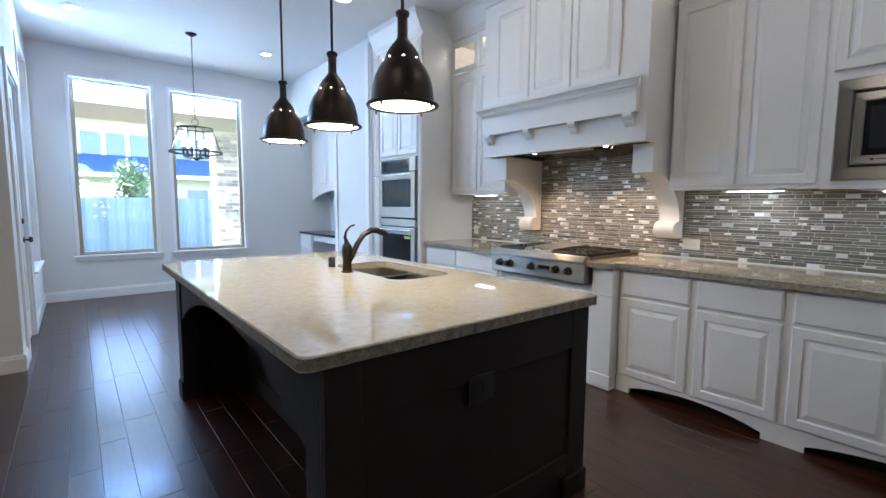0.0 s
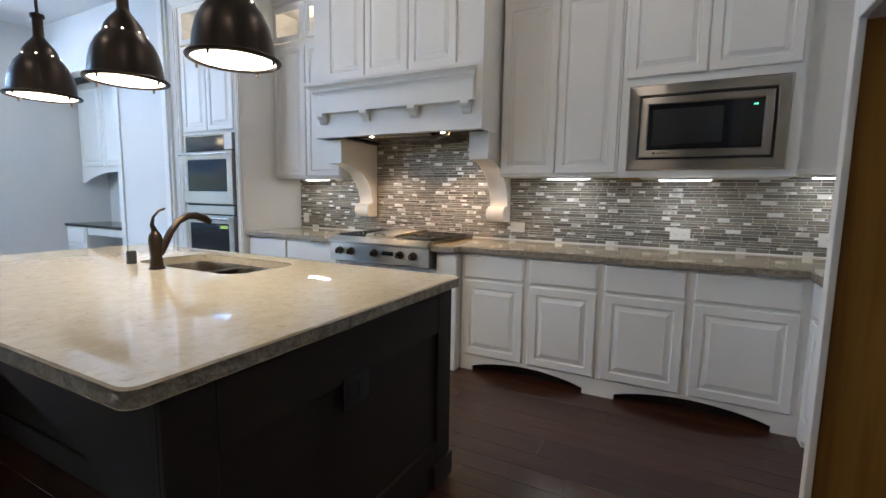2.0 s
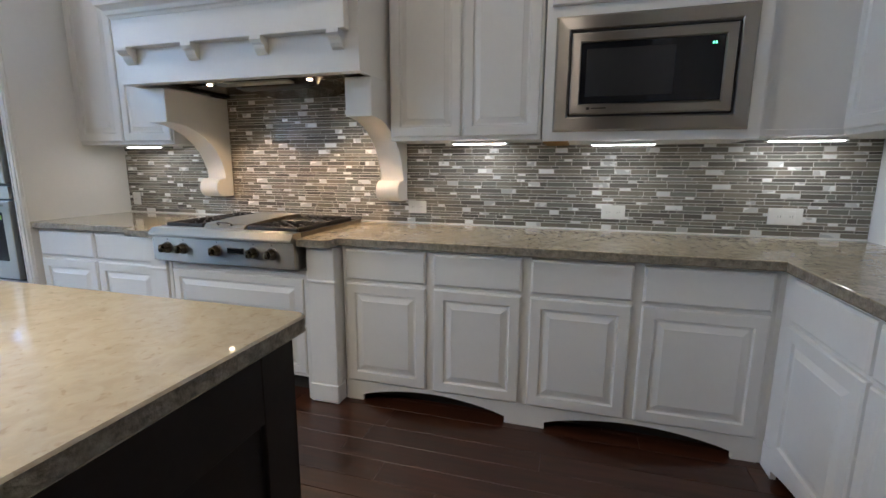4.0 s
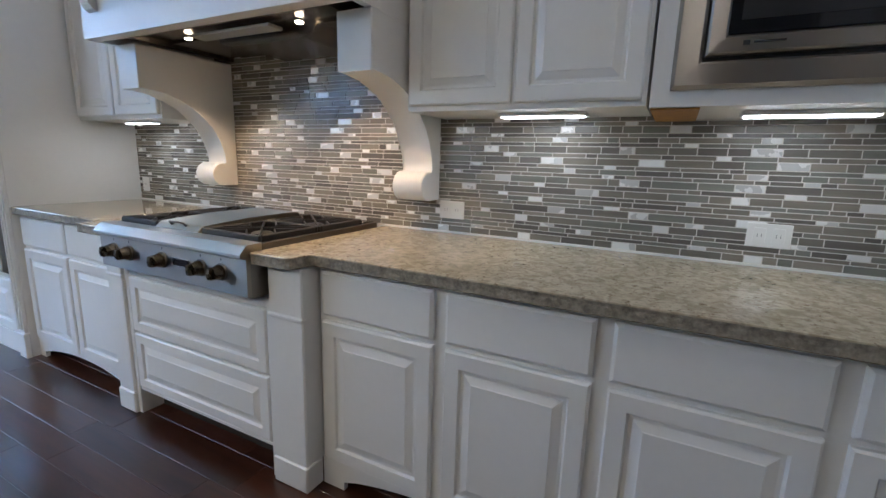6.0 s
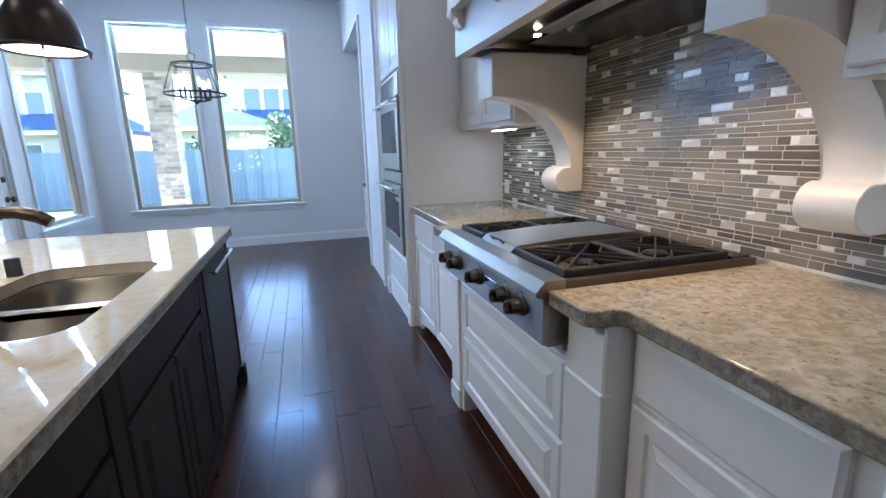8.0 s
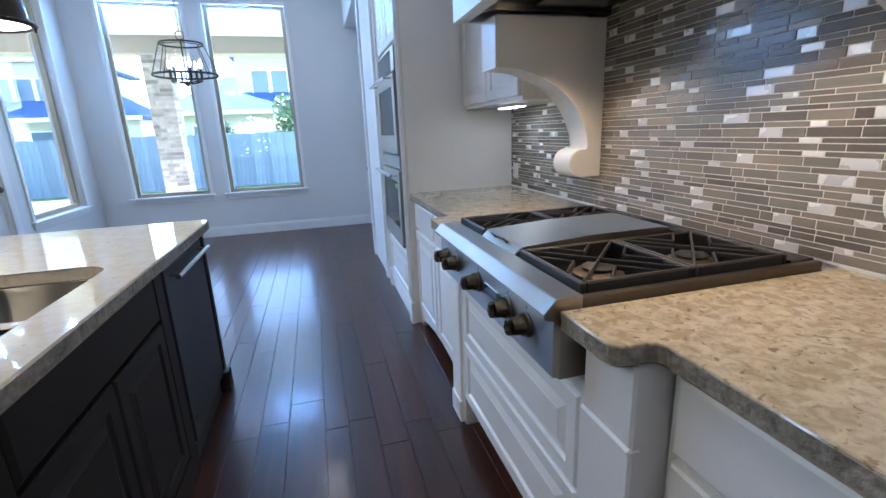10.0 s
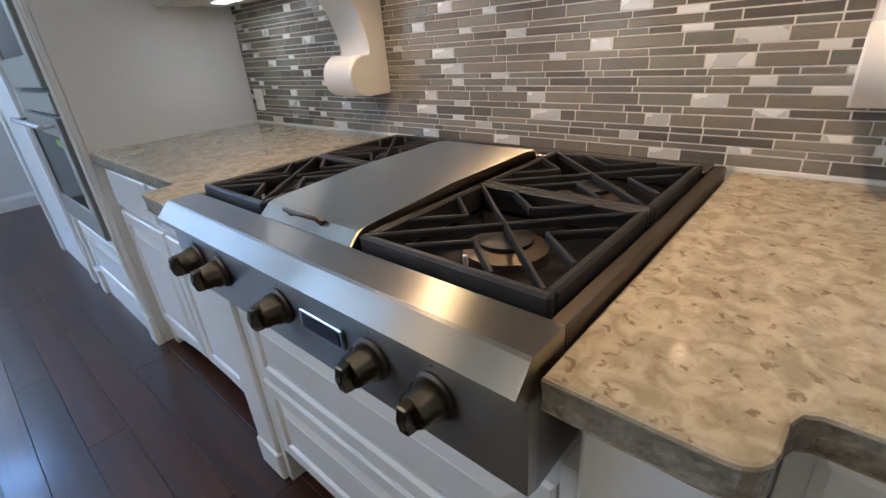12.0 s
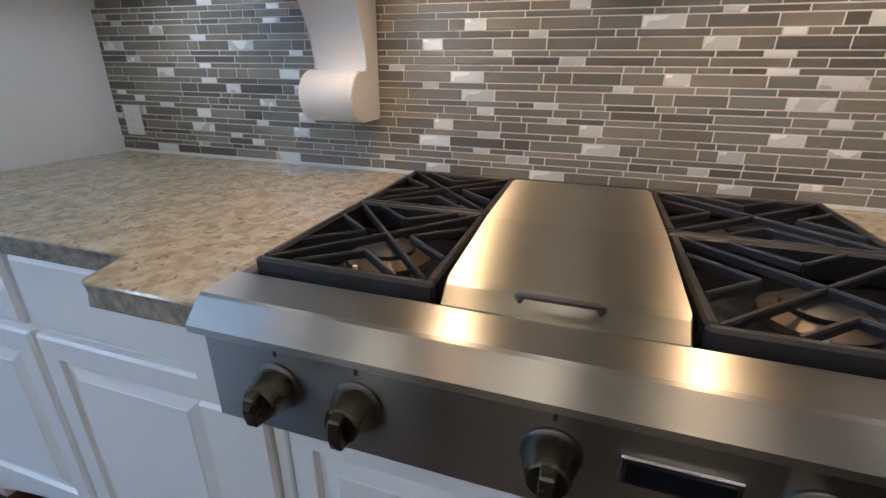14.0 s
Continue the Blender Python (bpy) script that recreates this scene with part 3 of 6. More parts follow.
def worktop(name, outline, label, hole=None):
    """Stone slab with a polished top and a rough chiselled edge."""
    t = thing(name, (sum(p[0] for p in outline) / len(outline), sum(p[1] for p in outline) / len(outline), CBOT), label, "worktop")
    bm = bmesh.new()
    prism(bm, outline, "z", CBOT, CTOP)
    bmesh.ops.recalc_face_normals(bm, faces=bm.faces)
    es = [e for e in bm.edges if abs(e.verts[0].co.z - e.verts[1].co.z) < 1e-5 and e.verts[0].co.z > CTOP - 0.001]
    bmesh.ops.bevel(bm, geom=es, offset=0.005, segments=2, affect="EDGES", profile=0.5)
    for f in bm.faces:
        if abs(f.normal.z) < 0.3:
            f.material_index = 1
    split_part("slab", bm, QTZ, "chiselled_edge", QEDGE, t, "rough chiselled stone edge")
    return t


EX = 2.888
worktop("worktop", [(XW - 0.009, 1.860), (2.795, 1.860), (2.795, 1.706), (2.797, 1.693), (2.804, 1.682), (2.815, 1.675), (2.828, 1.672), (2.868, 1.670), (2.882, 1.664), (EX, 1.652), (EX, -0.352), (2.868, -0.345), (1.757, -0.345), (1.757, YR + 0.002), (XW - 0.009, YR + 0.002)],
        "cream and grey speckled quartz worktop with a rough edge")
worktop("worktop", [(XW - 0.009, YL - 0.003), (EX, YL - 0.003), (EX, 3.055), (2.80, 3.03), (2.795, 3.02), (2.795, 2.799), (XW - 0.009, 2.799)],
        "short cream quartz worktop between the rangetop and the oven tower")

# upper cabinets
UX, UB = 3.29, 1.44


def crown(bm, y0, y1, x, z0=3.10, z1=CEIL):
    prof = [(x, z0), (x - 0.015, z0), (x - 0.02, z0 + 0.03), (x - 0.045, z0 + 0.06), (x - 0.09, z0 + 0.16), (x - 0.11, z0 + 0.20), (x - 0.12, z1 - 0.002), (x, z1 - 0.002)]
    prism(bm, prof, "y", y0, y1)


def upper(y0, y1, x, zb, zd, label, doors=2, glass_top=True, name="wall_cabinet"):
    t = thing(name, ((x + XW) / 2, (y0 + y1) / 2, zb), label, "cabinet", "white wall cabinets")
    zg = 2.74
    part("body", boxes((x, y0, zb, XW - 0.003, y1, zg)), CAB, t)
    g = 0.012
    w = (y1 - y0 - 0.024 - g * (doors - 1)) / doors
    for i in range(doors):
        door_front(t, (x, y0 + 0.012 + i * (w + g), zb + 0.02), PY, NX, w, zd - zb - 0.02, CAB)
    # glazed top boxes
    panels(t, CAB, "top_panel", *((x + 0.02, y0, zg, XW - 0.003, y0 + 0.02, 3.10), (x + 0.02, y1 - 0.02, zg, XW - 0.003, y1, 3.10), (x, y0, 3.08, XW - 0.003, y1, CEIL - 0.002),
         (XW - 0.02, y0 + 0.02, zg, XW - 0.003, y1 - 0.02, 3.08)))
    for i in range(doors):
        a = y0 + 0.012 + i * (w + g)
        f = 0.05
        dd = part("glass_door", boxes((x - 0.001, a, zg + 0.01, x - 0.020, a + f, 3.07), (x - 0.001, a + w - f, zg + 0.01, x - 0.020, a + w, 3.07),
             (x - 0.001, a + f, zg + 0.01, x - 0.020, a + w - f, zg + 0.06), (x - 0.001, a + f, 3.02, x - 0.020, a + w - f, 3.07), bevel=0.003), CAB, t)
        pp = part("pane", boxes((x - 0.012, a + f - 0.003, zg + 0.057, x - 0.008, a + w - f + 0.003, 3.023)), PANE, dd)
    part("glass_shelf", boxes((x + 0.03, y0 + 0.021, 2.905, XW - 0.021, y1 - 0.021, 2.913)), PANE, t)
    lb = part("cabinet_light", lathe(bmesh.new(), [(0, 0), (0.03, 0), (0.03, 0.008), (0, 0.008)], ((x + XW) / 2, (y0 + y1) / 2, 3.068), 14), BULB, t)
    lamp("cabinet_lamp", "POINT", ((x + XW) / 2, (y0 + y1) / 2, 3.04), 0.13, (1.0, 0.80, 0.55), 0.02)
    bm = bmesh.new()
    crown(bm, y0, y1, x)
    part("crown_moulding", bm, CAB, t)
    return t


t = upper(0.675, 1.525, UX, UB, 2.69, "tall white two-door wall cabinet with lit glass doors above")
t = upper(3.10, YL - 0.003, UX, UB, 2.69, "tall white wall cabinet with lit glass doors beside the oven tower")

# hood


def hood():
    t = thing("range_hood_surround", (3.35, 2.33, 1.78), "white wooden range hood surround with crown shelf and scrolled corbels", "hood")
    y0, y1, x = 1.55, 3.105, 2.96
    panels(t, CAB, "body_panel", *((x, y0, 1.765, x + 0.03, y1, 2.72), (x + 0.031, y0 + 0.031, 1.765, 3.02, y1 - 0.031, 1.772), (x + 0.03, y0, 1.765, XW - 0.003, y0 + 0.03, 2.72), (x + 0.03, y1 - 0.03, 1.765, XW - 0.003, y1, 2.72),
         (x, y0, 2.721, XW - 0.003, y1, CEIL - 0.002)))
    part("upper_apron", boxes((2.905, 1.60, 1.955, x - 0.001, 3.06, 2.115), bevel=0.003), CAB, t)
    bm = bmesh.new()
    prof = [(x - 0.0005, 2.105), (2.90, 2.105), (2.895, 2.12), (2.885, 2.125), (2.88, 2.145), (2.86, 2.165), (2.85, 2.168), (2.845, 2.188), (2.845, 2.200), (x - 0.0005, 2.200)]
    rows = []
    for y, s in ((1.60, -1), (3.06, 1)):
        rows.append([bm.verts.new((px, y + s * max(0, 2.905 - px) * 1.0, pz)) for px, pz in prof])
    k = len(prof)
    for i in range(k):
        bm.faces.new((rows[0][i], rows[1][i], rows[1][(i + 1) % k], rows[0][(i + 1) % k]))
    bm.faces.new(rows[0]), bm.faces.new(rows[1][::-1])
    part("crown_shelf", bm, CAB, t)
    for yb in (1.66, 2.105, 2.55, 3.0):
        bm = bmesh.new()
        pr = [(x - 0.001, 1.954), (2.895, 1.954), (2.893, 1.935), (2.905, 1.92), (2.922, 1.912), (2.928, 1.895), (2.942, 1.878), (x - 0.001, 1.870)]
        prism(bm, pr, "y", yb - 0.033, yb + 0.033)
        part("bracket", bm, CAB, t)
    w = (2.97 - 1.75) / 3
    for i in range(3):
        door_front(t, (x, 1.75 + i * w + 0.004, 2.225), PY, NX, w - 0.008, 0.80, CAB)
    for c0, name in ((1.548, "corbel"), (2.928, "corbel")):
        bm = bmesh.new()
        pr = [(3.085, 1.763), (3.085, 1.56), (3.14, 1.56), (3.21, 1.552), (3.29, 1.53), (3.36, 1.495), (3.42, 1.45), (3.47, 1.395), (3.51, 1.335), (3.535, 1.27), (3.544, 1.22)]
        for k in range(0, 13):
            a = radians(66 + k * 17)
            pr.append((3.512 + 0.064 * math.cos(a), 1.141 + 0.065 * math.sin(a)))
        pr += [(XW - 0.012, 1.076), (XW - 0.012, 1.763)]
        prism(bm, pr, "y", c0, c0 + 0.155)
        bmesh.ops.bevel(bm, geom=[e for e in bm.edges if abs(e.verts[0].co.y - e.verts[1].co.y) < 1e-4 and e.verts[0].co.x < XW - 0.02], offset=0.004, segments=1, affect="EDGES")
        part(name, bm, CAB, t, "scrolled corbel", True)
    bm = bmesh.new()
    crown(bm, y0, y1, x)
    part("crown_moulding", bm, CAB, t)
    v = thing("range_hood_insert", (3.35, 2.33, 1.79), "dark stainless hood liner with baffles and two small spotlights", "hood")
    part("liner", boxes((3.03, 1.71, 1.80, XW - 0.012, 2.92, 1.85), (3.025, 1.71, 1.770, 3.045, 2.92, 1.80), (3.046, 1.71, 1.775, XW - 0.012, 1.73, 1.80), (3.046, 2.90, 1.775, XW - 0.012, 2.92, 1.80)), STEEL_DK, v)
    for a, b in ((1.74, 1.935), (2.565, 2.89)):
        part("baffle_filter", boxes((3.24, a, 1.788, 3.56, b, 1.799), bevel=0.002), STEEL_DK, v)
    bm = bmesh.new()
    prism(bm, [(1.94, 1.799), (1.965, 1.765), (2.03, 1.748), (2.25, 1.742), (2.47, 1.748), (2.535, 1.765), (2.56, 1.799)], "x", 3.25, 3.57)
    part("blower_cover", bm, STEEL_DK, v, "dark rounded steel cover")
    part("control_bar", boxes((3.14, 2.10, 1.772, 3.22, 2.60, 1.784), bevel=0.003), STEEL_Y, v)
    for yy in (1.98, 2.68):
        part("spotlight", lathe(bmesh.new(), [(0, 0.0), (0.015, 0), (0.017, 0.006), (0, 0.006)], (3.19, yy, 1.781), 16), BULB, v)
        lamp("hood_lamp", "SPOT", (3.19, yy, 1.775), HOOD_W, (1.0, 0.64, 0.32), 0.02, target=(3.28, yy - 0.10, 0.9), spot=108)


STEEL_DK = steel("dark brushed steel", (0.17, 0.145, 0.12), 0.26, "y", 0.6)
hood()

# microwave cabinet
MX, M0, M1 = 3.20, -0.30, 0.66


def microwave():
    t = thing("microwave_cabinet", ((MX + XW) / 2, 0.18, 1.42), "white microwave cabinet with two raised-panel doors above the oven", "cabinet", "white wall cabinets")
    panels(t, CAB, "body_panel", *((MX, M0, 1.425, XW - 0.003, -0.225, 3.08), (MX, 0.592, 1.425, XW - 0.003, M1, 3.08), (MX, -0.225, 1.425, XW - 0.003, 0.592, 1.478),
         (MX, -0.225, 1.99, XW - 0.003, 0.592, 3.08), (MX, M0, 3.081, XW - 0.003, M1, CEIL - 0.002)))
    for a in (-0.275, 0.185):
        door_front(t, (MX, a, 2.055), PY, NX, 0.45, 0.66, CAB)
        door_front(t, (MX, a, 2.745), PY, NX, 0.45, 0.33, CAB)
    bm = bmesh.new()
    crown(bm, M0, M1, MX)
    part("crown_moulding", bm, CAB, t)
    part("raw_underside", boxes((MX + 0.02, M1 - 0.13, 1.4195, XW - 0.02, M1 - 0.002, 1.4246)), TANWOOD, t, "unpainted wood underside")
    m = thing("built_in_microwave", (3.38, 0.183, 1.465), "stainless built-in microwave with a wide trim kit and black glass door", "microwave")
    n = NX
    fr = rings(bmesh.new(), (MX - 0.001, -0.245, 1.468), PY, (0, 0, 1), n, 0.856, 0.535, [(0, 0), (0, 0.010), (0.010, 0.022), (0.062, 0.024), (0.068, 0.018), (0.070, 0.004)], cap=False)
    part("trim_kit", fr, STEEL_M, m)
    part("gap", boxes((MX - 0.006, -0.178, 1.535, MX - 0.003, 0.545, 1.936)), SLOT, m)
    f = rings(bmesh.new(), (MX - 0.0065, -0.165, 1.549), PY, (0, 0, 1), n, 0.70, 0.372, [(0, 0), (0, 0.020), (0.006, 0.026), (0.040, 0.027), (0.045, 0.020)], cap=False)
    dd = part("door", f, STEEL_M, m)
    part("window", boxes((MX - 0.026, -0.118, 1.597, MX - 0.022, 0.49, 1.874), bevel=0.001), BLACKGLASS, dd, "black glass window")
    part("screen", boxes((MX - 0.0275, 0.08, 1.63, MX - 0.0262, 0.465, 1.845)), mat("dark mesh glass", (0.025, 0.026, 0.028), 0.18), dd)
    part("display", boxes((MX - 0.0275, -0.085, 1.837, MX - 0.0262, -0.078, 1.847), (MX - 0.0275, -0.073, 1.837, MX - 0.0262, -0.067, 1.847)), glow("green display", (0.1, 0.9, 0.4), 0.35), dd)
    part("badge", boxes((MX - 0.0345, 0.44, 1.568, MX - 0.033, 0.455, 1.580), (MX - 0.0345, 0.365, 1.572, MX - 0.033, 0.432, 1.577)), SLOT, dd)


microwave()

# corner filler and cabinets on the right wall
t = thing("corner_wall_cabinet", (3.46, -0.64, 1.44), "plain white corner wall cabinet beside the microwave", "cabinet", "white wall cabinets")
part("body", boxes((UX, YR + 0.003, UB, XW - 0.003, M0 - 0.001, CEIL - 0.002)), CAB, t)
part("bottom_rail", boxes((UX - 0.014, YR + 0.30, UB, UX - 0.001, M0 - 0.002, UB + 0.03), bevel=0.002), CAB, t)
t = thing("wall_cabinet", (2.5, -0.8, 1.44), "white wall cabinet with two raised-panel doors on the short wall", "cabinet", "white wall cabinets")
part("body", boxes((1.757, YR + 0.003, UB, UX - 0.002, -0.65, CEIL - 0.002)), CAB, t)
for a in (1.78, 2.53):
    door_front(t, (a, -0.65, UB + 0.02), PX, PY, 0.72, 1.25, CAB)

# refrigerator surround
t = thing("refrigerator_surround", (1.2, -0.55, 0), "tall white empty refrigerator surround with raw wood sides", "cabinet")
part("face_frame", boxes((1.705, -0.160, 0, 1.755, -0.140, CEIL - 0.002), (0.70, -0.160, 0, 0.745, -0.140, CEIL - 0.002), (0.745, -0.160, 1.80, 1.705, -0.140, 1.86), bevel=0.002), CAB, t)
part("side_panel", boxes((1.735, YR + 0.003, 0, 1.7545, -0.161, CEIL - 0.002)), CAB, t)
part("raw_side", boxes((1.726, YR + 0.003, 0, 1.7345, -0.161, 1.80)), TANWOOD, t, "unpainted tan plywood side")
part("upper_box", boxes((0.745, YR + 0.003, 1.861, 1.725, -0.162, CEIL - 0.002)), CAB, t)
part("raw_side", boxes((0.702, YR + 0.003, 0, 0.72, -0.161, 1.80)), TANWOOD, t, "unpainted tan plywood side")
for a in (0.76, 1.235):
    door_front(t, (a, -0.162, 1.88), PX, PY, 0.46, 0.90, CAB)

# oven tower
TX, T0, T1 = 2.885, YL, 4.90


def tower():
    t = thing("oven_tower", (3.25, 4.43, 0), "tall white oven cabinet with fluted trim and doors above", "cabinet")
    panels(t, CAB, "body_panel", *((TX, T0, 0.0, XW - 0.003, 4.035, CEIL - 0.002), (TX, 4.81, 0.0, XW - 0.003, T1, CEIL - 0.002), (TX, 4.035, 0.0, XW - 0.003, 4.81, 0.505),
         (TX, 4.035, 1.862, XW - 0.003, 4.81, 2.72), (TX, 4.035, 3.08, XW - 0.003, 4.81, CEIL - 0.002), (XW - 0.03, 4.035, 2.72, XW - 0.003, 4.81, 3.08)))
    lamp("cabinet_lamp", "POINT", (3.2, 4.42, 3.04), 0.13, (1.0, 0.80, 0.55), 0.02)
    for a in (T0 + 0.001, T1 - 0.072):
        part("pilaster", boxes((TX - 0.022, a, 0.16, TX - 0.001, a + 0.07, 3.10), (TX - 0.030, a + 0.012, 0.18, TX - 0.0215, a + 0.022, 3.08), (TX - 0.030, a + 0.048, 0.18, TX - 0.0215, a + 0.058, 3.08), bevel=0.002), CAB, t)
        part("plinth", boxes((TX - 0.032, a - 0.012, 0.0, TX - 0.001, a + 0.078, 0.155), bevel=0.004), CAB, t)
    door_front(t, (TX, 4.045, 0.15), PY, NX, 0.755, 0.325, CAB, "drawer")
    part("toe_board", boxes((TX - 0.012, 4.05, 0.0, TX - 0.001, 4.80, 0.135), bevel=0.002), CAB, t)
    for a in (4.045, 4.427):
        door_front(t, (TX, a, 1.885), PY, NX, 0.373, 0.80, CAB)
        f = 0.045
        dd = part("glass_door", boxes((TX - 0.001, a, 2.735, TX - 0.020, a + f, 3.07), (TX - 0.001, a + 0.373 - f, 2.735, TX - 0.020, a + 0.373, 3.07),
             (TX - 0.001, a + f, 2.735, TX - 0.020, a + 0.373 - f, 2.78), (TX - 0.001, a + f, 3.025, TX - 0.020, a + 0.373 - f, 3.07), bevel=0.003), CAB, t)
        part("pane", boxes((TX - 0.012, a + f - 0.002, 2.778, TX - 0.008, a + 0.375 - f, 3.027)), PANE, dd)
    part("glass_shelf", boxes((TX + 0.03, 4.04, 2.90, XW - 0.035, 4.805, 2.908)), PANE, t)
    part("cabinet_light", lathe(bmesh.new(), [(0, 0), (0.03, 0), (0.03, 0.008), (0, 0.008)], (3.2, 4.42, 3.07), 14), BULB, t)
    bm = bmesh.new()
    crown(bm, T0 - 0.01, T1, TX)
    part("crown_moulding", bm, CAB, t)
    o = thing("double_wall_oven", (3.1, 4.42, 0.51), "stainless double wall oven with black glass and bar handles", "oven")
    a0, a1 = 4.045, 4.80
    part("chassis", boxes((TX - 0.012, a0, 0.512, 3.4, a1, 1.856)), RUBBER, o)
    part("control_panel", boxes((TX - 0.034, a0 + 0.004, 1.70, TX - 0.0125, a0 + 0.12, 1.852), (TX - 0.034, a1 - 0.05, 1.70, TX - 0.0125, a1 - 0.004, 1.852),
         (TX - 0.034, a0 + 0.12, 1.836, TX - 0.0125, a1 - 0.05, 1.852), bevel=0.002), STEEL_Y, o)
    part("control_glass", boxes((TX - 0.032, a0 + 0.121, 1.70, TX - 0.0125, a1 - 0.051, 1.835)), BLACKGLASS, o)
    part("divider_panel", boxes((TX - 0.034, a0 + 0.004, 1.075, TX - 0.0125, a1 - 0.004, 1.155), bevel=0.002), STEEL_Y, o)
    for z0, z1 in ((1.175, 1.685), (0.53, 1.06)):
        f = rings(bmesh.new(), (TX - 0.0125, a0 + 0.004, z0), PY, (0, 0, 1), NX, a1 - a0 - 0.008, z1 - z0, [(0, 0), (0, 0.028), (0.004, 0.032), (0.075, 0.032), (0.077, 0.026)], cap=False)
        bmesh.ops.translate(f, verts=[v for v in f.verts if v.co.z < z0 + 0.2 and v.co.z > z0 + 0.05], vec=(0, 0, 0.045))
        d = part("oven_door", f, STEEL_Y, o)
        part("oven_window", boxes((TX - 0.0395, a0 + 0.077, z0 + 0.115, TX - 0.030, a1 - 0.077, z1 - 0.072)), BLACKGLASS, d, "dark reflective glass")
        bm = tube(bmesh.new(), [(TX - 0.095, a0 + 0.02, z1 - 0.028), (TX - 0.095, a1 - 0.02, z1 - 0.028)], 0.011, 12)
        for yy in (a0 + 0.06, a1 - 0.06):
            tube(bm, [(TX - 0.044, yy, z1 - 0.028), (TX - 0.094, yy, z1 - 0.028)], 0.008, 8)
        part("handle", bm, CHROME, d, "round steel bar", True)
    part("sticker", boxes((TX - 0.0408, a0 + 0.10, 0.935, TX - 0.0398, a0 + 0.21, 0.965)), mat("yellow-green sticker", (0.35, 0.55, 0.08), 0.5), o)


SATIN = mat("satin dark steel rail", (0.15, 0.13, 0.11), 0.42, 1.0, var=0.05)
CHROME = mat("satin chrome", (0.68, 0.67, 0.65), 0.2, 1.0, var=0.03)
tower()

# doorway strip on the column beyond the tower
slab("trim_doorway", (2.85, 5.05, 0.0, 2.8695, 5.13, 3.3), (2.85, 5.95, 0.0, 2.8695, 6.03, 2.71), material=TRIM, bevel=0.003)

# desk niche
t = thing("desk", (3.33, 7.0, 0), "built-in white desk with a dark top and an open knee space", "desk")
for a, b in ((7.33, YF - 0.003), (6.03, 6.40)):
    part("pedestal", boxes((3.06, a, 0.0, XW - 0.003, b, 0.80)), CAB, t)
for z in (0.12, 0.35, 0.58):
    door_front(t, (3.06, 7.35, z), PY, NX, 0.45, 0.20, CAB, "drawer", plain=True)
part("desktop", boxes((3.03, 6.025, 0.802, XW - 0.003, YF - 0.003, 0.838), bevel=0.004), mat("dark stone desktop", (0.03, 0.028, 0.027), 0.15, var=0.4, scale=20), t)
part("pencil_drawer", boxes((3.08, 6.41, 0.70, XW - 0.003, 7.32, 0.80)), CAB, t)
t = thing("wall_cabinet", (3.46, 7.0, 1.45), "white wall cabinet above the desk with an arched valance", "cabinet", "white wall cabinets")
part("body", boxes((3.30, 6.025, 1.60, XW - 0.003, YF - 0.003, 2.75)), CAB, t)
for a in (6.05, 6.64, 7.23):
    door_front(t, (3.30, a, 1.62), PY, NX, 0.57, 1.10, CAB)
pr = [(6.025, 1.598), (6.025, 1.40), (6.10, 1.40)] + [(6.10 + 1.65 * k / 14, 1.40 + 0.15 * math.sin(math.pi * k / 14) ** 0.7) for k in range(1, 14)] + [(7.75, 1.40), (YF - 0.003, 1.40), (YF - 0.003, 1.598)]
bm = bmesh.new()
prism(bm, pr, "x", 3.29, 3.31)
part("arched_valance", bm, CAB, t)

# ---- rangetop ----
RY0, RY1, KZ = 1.868, 2.80, 0.832


